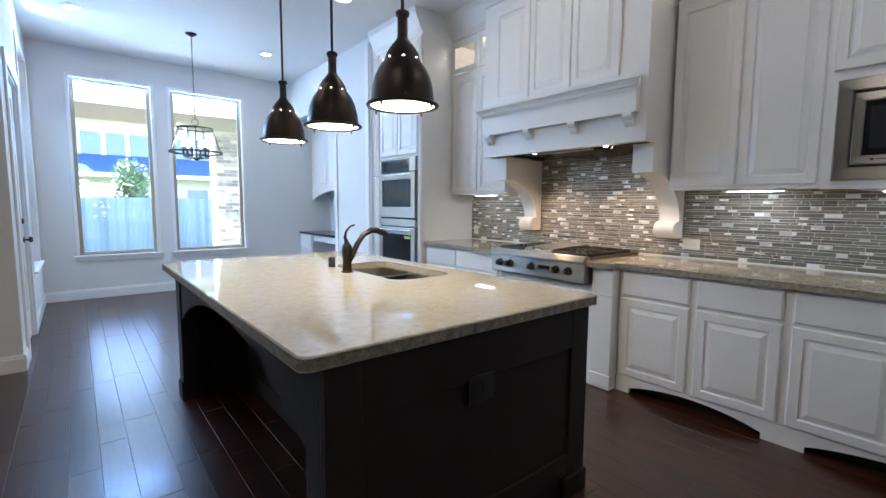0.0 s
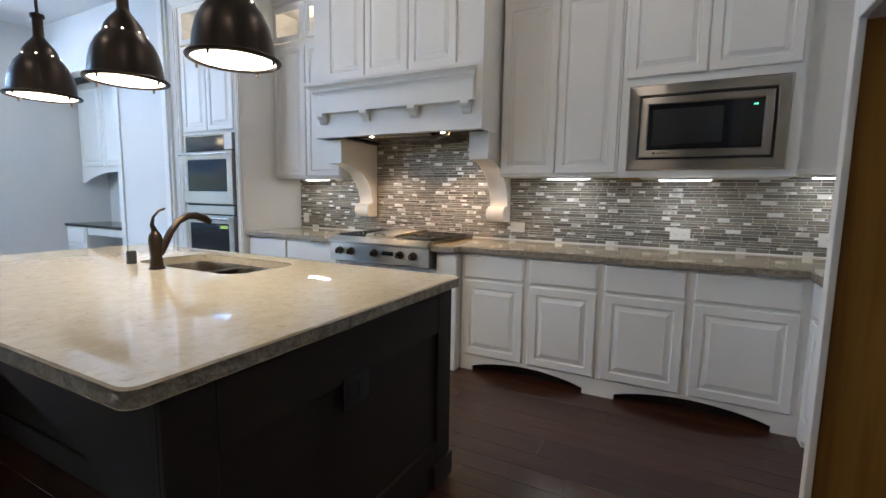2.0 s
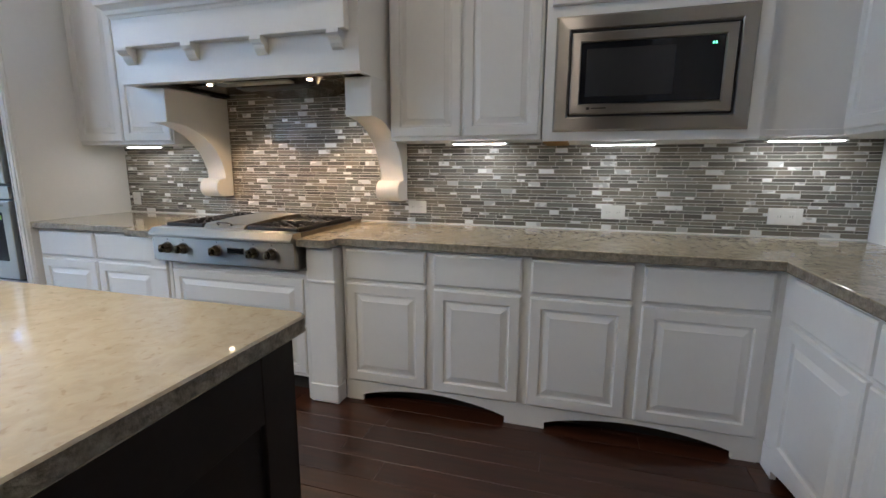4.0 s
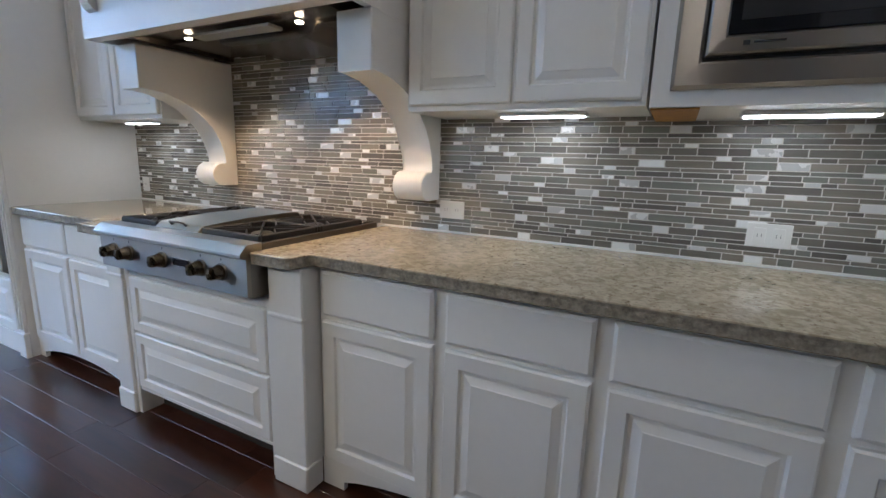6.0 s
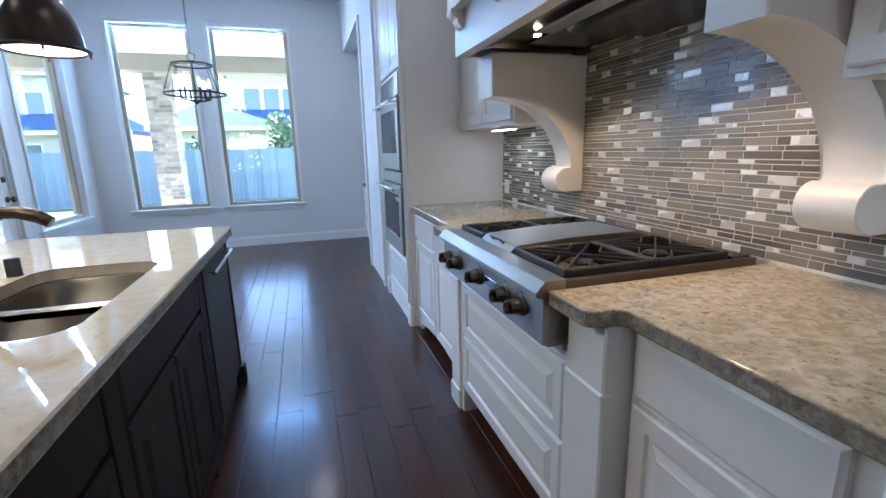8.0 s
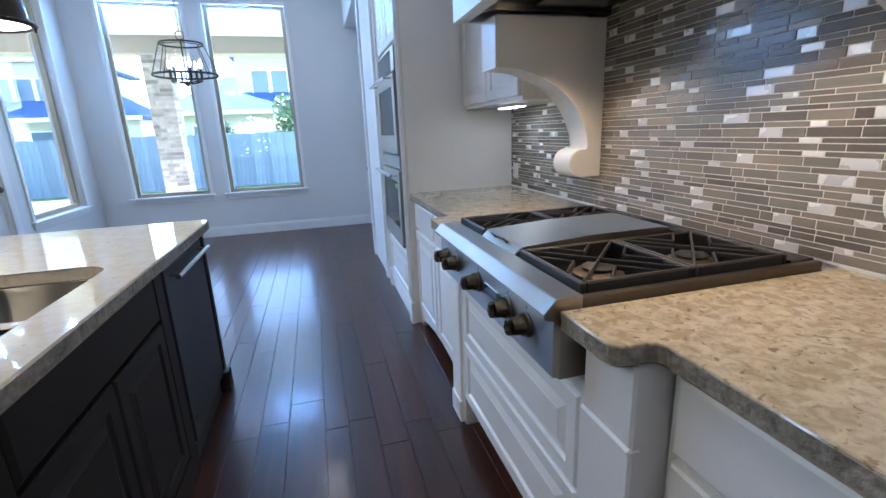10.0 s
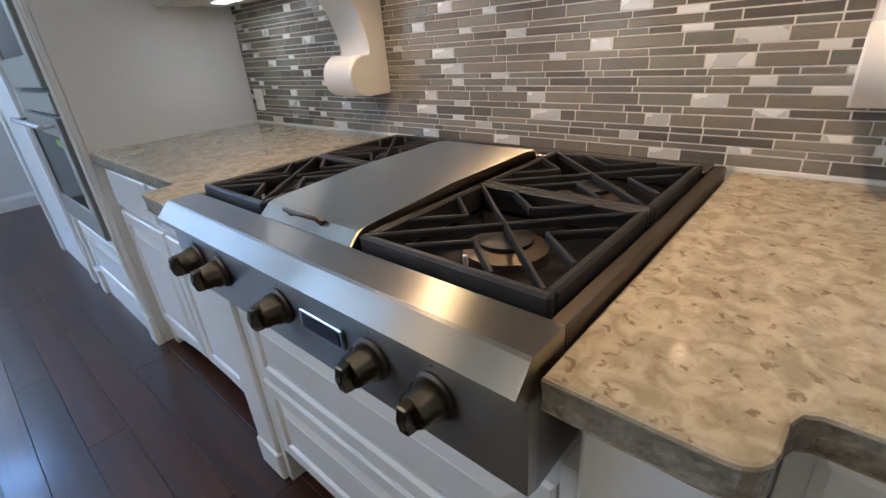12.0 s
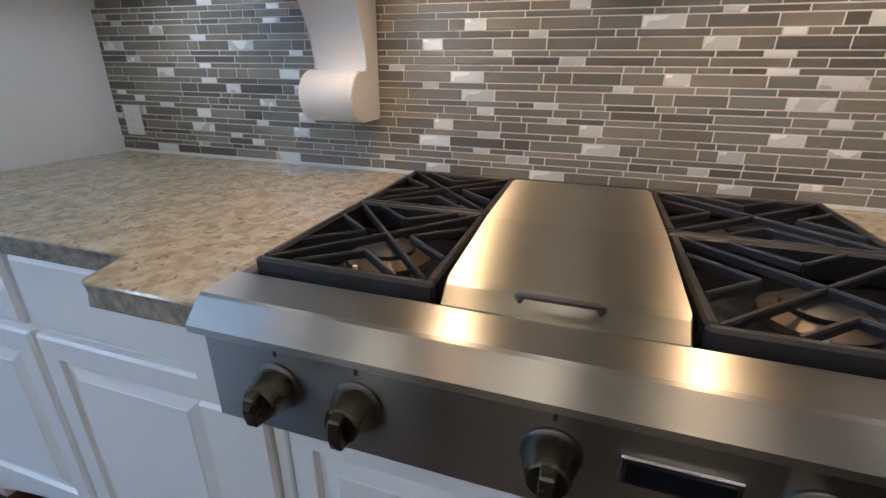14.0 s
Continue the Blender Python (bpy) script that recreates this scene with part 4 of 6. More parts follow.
def rangetop():
    t = thing("rangetop", (3.15, 2.335, 0.745), "stainless gas rangetop with four burners, a covered griddle and five knobs", "cooker")
    b = part("body", boxes((2.80, RY0 + 0.002, 0.746, 3.56, RY1 - 0.002, 0.905)), STEEL_Z, t)
    bm = bmesh.new()
    prism(bm, [(2.80, 0.750), (2.782, 0.755), (2.782, 0.892), (2.763, 0.898), (2.758, 0.903), (2.758, 0.912), (2.785, 0.9405), (2.790, 0.943), (2.853, 0.944), (2.853, 0.906), (2.80, 0.906)], "y", RY0 + 0.001, RY1 - 0.001)
    for f in bm.faces:
        if all(v.co.x > 2.78 and v.co.x < 2.79 and v.co.z < 0.9 for v in f.verts):
            f.material_index = 1
    split_part("nose", bm, STEEL_Y, "control_panel", STEEL_P, t, "brushed stainless control panel")
    part("side_rail", boxes((2.854, RY0 + 0.001, 0.906, 3.56, RY0 + 0.022, 0.940), bevel=0.002), SATIN, t)
    part("side_rail", boxes((2.854, RY1 - 0.022, 0.906, 3.56, RY1 - 0.001, 0.940), bevel=0.002), SATIN, t)
    bt = boxes((3.482, RY0 + 0.023, 0.906, 3.56, RY1 - 0.023, 0.944), bevel=0.002)
    v = part("back_trim", bt, STEEL_DK, t)
    for k in range(26):
        part("vent_slot", boxes((3.50, 2.225 + k * 0.0105, 0.9442, 3.535, 2.231 + k * 0.0115, 0.9452)), SLOT, v)
    part("burner_tray", boxes((2.856, RY0 + 0.024, 0.906, 3.48, RY1 - 0.024, 0.9135)), ENAMEL, t)
    # burners and grates
    for y0, y1 in ((1.893, 2.215), (2.513, 2.774)):
        for x0, x1 in ((2.862, 3.172), (3.174, 3.468)):
            cx, cy = (x0 + x1) / 2, (y0 + y1) / 2
            bu = part("burner", lathe(bmesh.new(), [(0.0, 0), (0.068, 0), (0.066, 0.010), (0.050, 0.016), (0.046, 0.018), (0, 0.018)], (cx, cy, 0.914), 28), BURNER, t, "", True)
            part("burner_cap", lathe(bmesh.new(), [(0.0, 0), (0.043, 0), (0.044, 0.007), (0.036, 0.012), (0, 0.013)], (cx, cy, 0.9325), 28), IRON, bu, "black cap", True)
            part("igniter", lathe(bmesh.new(), [(0, 0), (0.004, 0), (0.004, 0.02), (0, 0.021)], (cx - 0.075, cy + 0.02, 0.914), 8), OUTLET, bu)
            bm = bmesh.new()
            zt, zb = 0.964, 0.951
            rim = 0.015
            tall = 0.916
            for bx in ((x0, y0, tall, x0 + rim, y1, zt), (x1 - rim, y0, tall, x1, y1, zt), (x0 + rim, y0, tall, x1 - rim, y0 + rim, zt), (x0 + rim, y1 - rim, tall, x1 - rim, y1, zt)):
                box(bm, *bx, bevel=0.004)
            g = part("grate", bm, IRON, t, "cast iron frame")

            def bar(p, q, w=0.0034):
                p, q = Vector((*p, 0)), Vector((*q, 0))
                d = (q - p).normalized()
                s = Vector((-d.y, d.x, 0)) * w
                bmb = bmesh.new()
                vs = []
                for z, f in ((zb, 1.0), (zt - 0.003, 1.0), (zt, 0.6)):
                    vs.append([bmb.verts.new(c + Vector((0, 0, z))) for c in (p - s * f, q - s * f, q + s * f, p + s * f)])
                for r0, r1 in zip(vs, vs[1:]):
                    for k in range(4):
                        bmb.faces.new((r0[k], r0[(k + 1) % 4], r1[(k + 1) % 4], r1[k]))
                bmb.faces.new(vs[0][::-1]), bmb.faces.new(vs[-1])
                part("grate_bar", bmb, IRON, g)
            a0, a1, b0, b1 = x0 + rim, x1 - rim, y0 + rim, y1 - rim
            bar((a0, b0), (a1, b1)), bar((a0, b1), (a1, b0))
            ex, ey = 0.065, 0.075
            # short bars that run in from each side, joined in shallow chevrons
            for s in (0, 1):
                yy = b0 if s == 0 else b1
                sg = 1 if s == 0 else -1
                bar((cx - ex, yy), (cx, yy + sg * ey)), bar((cx, yy + sg * ey), (cx + ex, yy))
                xx = a0 if s == 0 else a1
                bar((xx, cy - ey), (xx + sg * ex, cy)), bar((xx + sg * ex, cy), (xx, cy + ey))
    # griddle cover
    bm = bmesh.new()
    gy0, gy1 = 2.226, 2.502
    prism(bm, [(2.852, 0.920), (2.852, 0.946), (2.872, 0.964), (2.885, 0.967), (3.10, 0.980), (3.36, 0.982), (3.395, 0.978), (3.402, 0.966), (3.402, 0.920)], "y", gy0, gy1)
    bmesh.ops.bevel(bm, geom=[e for e in bm.edges if len(set(round(v.co.y, 4) for v in e.verts)) == 1], offset=0.003, segments=1, affect="EDGES")
    c = part("griddle_cover", bm, STEEL_C, t, "brushed steel griddle cover")
    bm = tube(bmesh.new(), [(2.868, 2.318, 0.958), (2.857, 2.318, 0.972), (2.851, 2.324, 0.975), (2.849, 2.332, 0.976), (2.849, 2.394, 0.976), (2.851, 2.402, 0.975), (2.857, 2.408, 0.972), (2.868, 2.408, 0.958)], 0.0038, 8)
    for yy in (2.318, 2.408):
        lathe(bm, [(0, 0), (0.0065, 0), (0.0065, 0.003), (0, 0.004)], (2.866, yy, 0.9635), 12)
    part("cover_handle", bm, SATIN, c, "small wire handle", True)
    # badge and knobs
    part("name_plate", boxes((2.776, 2.175, 0.818, 2.7815, 2.285, 0.854), bevel=0.002), CHROME, t)
    part("name_plate_inlay", boxes((2.7745, 2.182, 0.824, 2.7755, 2.278, 0.848)), BLACKGLASS, t)
    for y in (2.692, 2.580, 2.352, 2.115, 2.000):
        k = part("knob", lathe(bmesh.new(), [(0, 0.0), (0.033, 0), (0.033, -0.004), (0.029, -0.007), (0.0, -0.007)], (2.7815, y, KZ), 28, "x"), SATIN, t, "satin knob bezel", True)
        part("knob_body", lathe(bmesh.new(), [(0.0, 0.0), (0.029, 0), (0.0285, -0.010), (0.0245, -0.016), (0.0235, -0.030), (0.021, -0.034), (0, -0.035)], (2.774, y, KZ), 28, "x"), BRASSY, k, "dark bronze grip", True)
        bm = bmesh.new()
        prism(bm, [(2.742, KZ - 0.023), (2.742, KZ + 0.023), (2.726, KZ + 0.020), (2.722, KZ), (2.726, KZ - 0.020)], "y", y - 0.008, y + 0.008)
        bmesh.ops.bevel(bm, geom=list(bm.edges), offset=0.002, segments=1, affect="EDGES")
        part("grip_bar", bm, BRASSY, k)
        part("marker", boxes((2.7808, y - 0.0022, KZ + 0.042, 2.7818, y + 0.0022, KZ + 0.051)), SLOT, k)
    return t


BRASSY = mat("dark brassy knob metal", (0.13, 0.105, 0.07), 0.22, 0.9, var=0.15, scale=30)
r = rangetop()
r.location += Vector((0.0, -0.004, 0.006))

# ---- island ----
IX0, IX1, IY0, IY1 = 0.380, 1.768, 1.118, 3.530


def rounded(x0, y0, x1, y1, r, n=5):
    pts = []
    for cx, cy, a in ((x1 - r, y1 - r, 0), (x0 + r, y1 - r, 90), (x0 + r, y0 + r, 180), (x1 - r, y0 + r, 270)):
        for k in range(n + 1):
            t = radians(a + 90 * k / n)
            pts.append((cx + r * math.cos(t), cy + r * math.sin(t)))
    return pts


def island():
    t = thing("kitchen_island", (1.2, 2.32, 0), "dark painted kitchen island with arched aprons and an overhang for seating", "island")
    bx0, bx1, by0, by1 = 0.90, 1.730, 1.165, 3.485
    part("carcass", boxes((bx0, by0 + 0.02, 0.10, bx1 - 0.022, 2.0, CBOT - 0.002), (bx0, 2.0, 0.10, bx1 - 0.022, 2.86, 0.62), (bx0, 2.0, 0.62, 1.15, 2.86, CBOT - 0.002),
         (bx0, 2.86, 0.10, bx1 - 0.022, by1 - 0.02, CBOT - 0.002), (bx0, by0 + 0.02, 0, bx1 - 0.10, by1 - 0.02, 0.10)), DARKCAB, t)
    for name, y, s, u in (("end_panel", by0 + 0.02, -1, PX), ("end_panel", by1 - 0.02, 1, PX)):
        st = [(0, 0), (0, 0.018), (0.002, 0.020)]
        o = (0.455, y, 0.0)
        n = (0, s, 0)
        e = part(name, rings(bmesh.new(), (0.455, y, 0.0), u, (0, 0, 1), n, 1.730 - 0.455, CBOT - 0.002, st), DARKCAB, t, "panelled end with a recessed field")
        for nm, bxx in (("stile", (0.455, 0.575)), ("stile", (1.610, 1.730))):
            part(nm, boxes((bxx[0], y + s * 0.0205, 0.11, bxx[1], y + s * 0.036, CBOT - 0.004), bevel=0.002), DARKCAB, e)
        part("rail", boxes((0.5755, y + s * 0.0205, 0.70, 1.6095, y + s * 0.036, CBOT - 0.004), bevel=0.002), DARKCAB, e)
        part("rail", boxes((0.5755, y + s * 0.0205, 0.11, 1.6095, y + s * 0.036, 0.21), bevel=0.002), DARKCAB, e)
        for a in (0.445, 1.575):
            part("foot", boxes((a, y + s * 0.0205, 0.0, a + 0.165, y + s * 0.048, 0.105), bevel=0.003), DARKCAB, e)
    # seating side: posts and arched apron
    for a in (by0 + 0.021, by1 - 0.121):
        p = part("post", boxes((0.455, a, 0.0, 0.56, a + 0.10, CBOT - 0.002)), DARKCAB, t)
        part("plinth", boxes((0.443, a - 0.004, 0.0, 0.4545, a + 0.104, 0.13), bevel=0.002), DARKCAB, p)
    a0, a1 = by0 + 0.121, by1 - 0.121
    pts = [(a0, CBOT - 0.002), (a0, 0.56)] + [(a0 + (a1 - a0) * k / 24, 0.56 + 0.23 * (1 - abs(2 * k / 24 - 1) ** 2.4)) for k in range(1, 24)] + [(a1, 0.56), (a1, CBOT - 0.002)]
    bm = bmesh.new()
    prism(bm, pts, "x", 0.462, 0.482)
    part("arched_apron", bm, DARKCAB, t)
    part("back_panel", boxes((bx0 - 0.012, by0 + 0.021, 0.0, bx0 - 0.001, by1 - 0.021, CBOT - 0.004)), DARKCAB, t)
    part("baseboard", boxes((bx0 - 0.028, a0, 0.0, bx0 - 0.013, a1, 0.12), bevel=0.003), DARKCAB, t)
    for a in (by0 + 0.0215, by1 - 0.045):
        part("side_brace", boxes((0.5605, a, 0.0, bx0 - 0.013, a + 0.0235, CBOT - 0.004)), DARKCAB, t)
    # aisle side
    fx = bx1 - 0.022
    for z, h in ((0.70, 0.165), (0.42, 0.265), (0.125, 0.28)):
        door_front(t, (fx, 1.24, z), PY, PX, 0.60, h, DARKCAB, "drawer", plain=(z > 0.6))
    door_front(t, (fx, 1.935, 0.70), PY, PX, 0.82, 0.165, DARKCAB, "false_front", plain=True)
    for a in (1.935, 2.35):
        door_front(t, (fx, a, 0.125), PY, PX, 0.405, 0.56, DARKCAB)
    panels(t, DARKCAB, "stile", (fx, 2.765, 0.0, fx + 0.018, 2.845, CBOT - 0.004), (fx, 1.852, 0.1, fx + 0.018, 1.925, CBOT - 0.004), bevel=0.002)
    bm = bmesh.new()
    prism(bm, [(1.20, 0), (1.32, 0), (1.32, 0.04)] + [(1.32 + 1.32 * k / 12, 0.04 + 0.055 * math.sin(math.pi * k / 12)) for k in range(1, 12)] + [(2.64, 0.04), (2.64, 0), (2.845, 0), (2.845, 0.115), (1.20, 0.115)], "x", fx + 0.002, fx + 0.019)
    part("toe_valance", bm, DARKCAB, t)
    panels(t, DARKCAB, "foot", (fx, 3.435, 0, fx + 0.045, 3.50, 0.115), (fx, 1.165, 0, fx + 0.045, 1.215, 0.115), bevel=0.003)
    # outlet
    o = thing("outlet", (1.05, by0 - 0.016, 0.67), "black double outlet on the dark island end", "outlet")
    part("plate", boxes((0.992, by0 - 0.022, 0.615, 1.118, by0 - 0.0165, 0.715), bevel=0.001), RUBBER, o)
    part("socket", boxes((1.005, by0 - 0.025, 0.637, 1.048, by0 - 0.0222, 0.693), (1.062, by0 - 0.025, 0.637, 1.105, by0 - 0.0222, 0.693), bevel=0.001), RUBBER, o)
    d = thing("dishwasher", (1.5, 3.14, 0.1), "dark panelled dishwasher with a steel bar handle", "dishwasher")
    part("door", boxes((fx + 0.001, 2.852, 0.12, fx + 0.024, 3.42, 0.868), bevel=0.003), DISHW, d)
    part("kick_plate", boxes((fx - 0.03, 2.855, 0.0, fx - 0.001, 3.42, 0.11)), RUBBER, d)
    bm = tube(bmesh.new(), [(fx + 0.062, 2.885, 0.815), (fx + 0.062, 3.39, 0.815)], 0.010, 12)
    for y in (2.92, 3.355):
        tube(bm, [(fx + 0.024, y, 0.815), (fx + 0.062, y, 0.815)], 0.007, 8)
    part("handle", bm, CHROME, d, "round steel bar", True)
    part("badge", boxes((fx + 0.0242, 2.88, 0.20, fx + 0.0255, 2.905, 0.215)), CHROME, d)


DISHW = mat("dark appliance front", (0.026, 0.024, 0.025), 0.36, 0.2, var=0.1)
island()

SX0, SX1, SY0, SYM, SYN, SY1 = 1.235, 1.635, 1.965, 2.335, 2.362, 2.735


def island_top():
    t = thing("island_worktop", (1.1, 2.3, CBOT), "large cream and brown speckled quartz island top with rounded corners", "worktop")
    outer, bm = rounded(IX0, IY0, IX1, IY1, 0.035), bmesh.new()
    hole = rounded(SX0, SY0, SX1, SY1, 0.09, 6)
    def ring(pts, z, off=0.0):
        cx, cy = sum(p[0] for p in pts) / len(pts), sum(p[1] for p in pts) / len(pts)
        return [bm.verts.new((x - math.copysign(off, x - cx), y - math.copysign(off, y - cy), z)) for x, y in pts]
    o_top, o_mid, o_bot = ring(outer, CTOP, 0.005), ring(outer, CTOP - 0.005), ring(outer, CBOT)
    h_top, h_mid, h_bot = ring(hole, CTOP, -0.003), ring(hole, CTOP - 0.003), ring(hole, CBOT)
    side = []
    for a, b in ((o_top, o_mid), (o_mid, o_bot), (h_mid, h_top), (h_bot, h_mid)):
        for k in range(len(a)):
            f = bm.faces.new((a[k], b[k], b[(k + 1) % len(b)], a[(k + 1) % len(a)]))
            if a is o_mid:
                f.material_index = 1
    for a, b in ((o_top, h_top), (o_bot, h_bot)):
        es = []
        for lst in (a, b):
            for k in range(len(lst)):
                e = bm.edges.get((lst[k], lst[(k + 1) % len(lst)])) or bm.edges.new((lst[k], lst[(k + 1) % len(lst)]))
                es.append(e)
        bmesh.ops.triangle_fill(bm, use_beauty=True, edges=es)
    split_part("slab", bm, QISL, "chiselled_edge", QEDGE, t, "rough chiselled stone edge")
    s = thing("kitchen_sink", (1.435, 2.35, 0.69), "undermount double-bowl stainless sink in the island top", "sink")
    for y0, y1 in ((SY0 + 0.004, SYM), (SYN, SY1 - 0.004)):
        bm = bmesh.new()
        loops = []
        for ins, z, r in ((-0.014, 0.880, 0.09), (0.0, 0.880, 0.085), (0.004, 0.86, 0.085), (0.012, 0.72, 0.08), (0.03, 0.695, 0.07), (0.10, 0.688, 0.05)):
            loops.append([bm.verts.new((x, y, z)) for x, y in rounded(SX0 + 0.004 + ins, y0 + ins, SX1 - 0.004 - ins, y1 - ins, r, 5)])
        for p, q in zip(loops, loops[1:]):
            for k in range(len(p)):
                bm.faces.new((p[k], q[k], q[(k + 1) % len(q)], p[(k + 1) % len(p)]))
        bm.faces.new(loops[-1])
        bo = part("bowl", bm, STEEL_X, s, "brushed steel bowl", True)
        part("drain", lathe(bmesh.new(), [(0.0, 0.002), (0.03, 0.002), (0.042, 0.004), (0.046, 0.0)], ((SX0 + SX1) / 2, (y0 + y1) / 2, 0.6885), 20), CHROME, bo, "", True)
    part("divider", boxes((SX0 + 0.01, SYM - 0.004, 0.84, SX1 - 0.01, SYN + 0.004, 0.886), bevel=0.006), STEEL_X, s)


island_top()


def faucet():
    t = thing("faucet", (1.175, 2.405, CTOP), "oil-rubbed bronze kitchen faucet with a pull-out spout and curved lever", "faucet")
    x, y = 1.175, 2.405
    part("body", lathe(bmesh.new(), [(0, 0), (0.034, 0), (0.034, 0.006), (0.028, 0.012), (0.025, 0.06), (0.028, 0.10), (0.030, 0.13), (0.026, 0.155), (0.018, 0.168), (0.010, 0.18), (0, 0.184)], (x, y, CTOP), 24), BRONZE, t, "", True)
    pts = [(x, y, CTOP + 0.05), (x + 0.035, y, CTOP + 0.10), (x + 0.07, y, CTOP + 0.165), (x + 0.11, y, CTOP + 0.215), (x + 0.16, y, CTOP + 0.240), (x + 0.20, y, CTOP + 0.240), (x + 0.245, y, CTOP + 0.225), (x + 0.275, y, CTOP + 0.205)]
    part("spout", tube(bmesh.new(), pts, [0.020, 0.018, 0.016, 0.0155, 0.0175, 0.019, 0.020, 0.017], 16), BRONZE, t, "arched pull-out spout", True)
    pts = [(x, y, CTOP + 0.17), (x - 0.012, y, CTOP + 0.205), (x - 0.004, y, CTOP + 0.24), (x + 0.022, y, CTOP + 0.268), (x + 0.05, y, CTOP + 0.277)]
    part("lever", tube(bmesh.new(), pts, [0.014, 0.009, 0.006, 0.005, 0.005], 10), BRONZE, t, "curved lever", True)
    d = thing("air_gap_cap", (1.235, 2.70, CTOP), "small black cylinder cap beside the faucet", "cap")
    part("cap", lathe(bmesh.new(), [(0, 0), (0.024, 0), (0.022, 0.004), (0.022, 0.058), (0.018, 0.063), (0, 0.064)], (1.20, 2.66, CTOP), 20), RUBBER, d, "", True)


faucet()


# ---- lamps ----
def pendant(x, y, rod_len):
    t = thing("pendant_lamp", (x, y, 1.772), "dark bronze dome pendant lamp on a rod above the island", "lamp", "pendant lamps over the island")
    z = 1.772
    prof = [(0.147, 0.006), (0.144, 0.035), (0.140, 0.075), (0.128, 0.125), (0.110, 0.165), (0.088, 0.195), (0.082, 0.205), (0.074, 0.232), (0.055, 0.262), (0.036, 0.285), (0.026, 0.300)]
    part("shade", lathe(bmesh.new(), prof, (x, y, z), 40), SHADE, t, "dark bronze bell", True)
    part("lining", lathe(bmesh.new(), [(r - 0.004, h) for r, h in prof], (x, y, z - 0.001), 40), SHADEIN, t, "white enamel inside", True)
    rim = [(0.146, 0.004), (0.150, -0.006), (0.163, -0.004), (0.168, 0.003), (0.163, 0.010), (0.148, 0.013), (0.146, 0.004)]
    r = part("rim", lathe(bmesh.new(), rim, (x, y, z), 40), SHADE, t, "rolled rim", True)
    for k in range(4):
        a = radians(20 + 90 * k)
        cx, cy = x + 0.155 * math.cos(a), y + 0.155 * math.sin(a)
        part("clip", lathe(bmesh.new(), [(0, -0.022), (0.005, -0.020), (0.005, 0.008), (0, 0.012)], (cx, cy, z), 8), SHADE, r)
    part("diffuser", lathe(bmesh.new(), [(0, 0.012), (0.10, 0.011), (0.145, 0.006), (0.145, 0.003), (0, 0.008)], (x, y, z), 32), DIFF, t, "frosted lit disc", True)
    # glowing beads stand in for lamp light showing through the vent holes
    for k in range(8):
        a = 2 * math.pi * (k + 0.3) / 8
        part("vent_hole", lathe(bmesh.new(), [(0, -0.0025), (0.0042, -0.0018), (0.0042, 0.0018), (0, 0.0025)], (x + 0.0835 * math.cos(a), y + 0.0835 * math.sin(a), z + 0.203), 8), DIFF, t)
    part("neck", lathe(bmesh.new(), [(0.030, 0.290), (0.027, 0.300), (0.024, 0.305), (0.023, 0.395), (0.030, 0.398), (0.032, 0.410), (0.028, 0.418), (0.010, 0.424), (0, 0.425)], (x, y, z), 24), SHADE, t, "", True)
    part("rod", lathe(bmesh.new(), [(0.0075, 0.42), (0.0075, CEIL - z - 0.02)], (x, y, z), 12, close=True), SHADE, t, "", True)
    part("canopy", lathe(bmesh.new(), [(0.0, -0.03), (0.03, -0.028), (0.062, -0.012), (0.065, -0.001), (0, -0.001)], (x, y, CEIL), 28), SHADE, t, "", True)
    lamp("pendant_bulb", "AREA", (x, y, z - 0.012), PEND_W, (1.0, 0.82, 0.55), 0.24)
    return t


DIFF = glow("frosted warm diffuser", (1.0, 0.84, 0.58), 1.1)
for y in (1.79, 2.51, 3.305):
    pendant(1.152, y, 1.2)


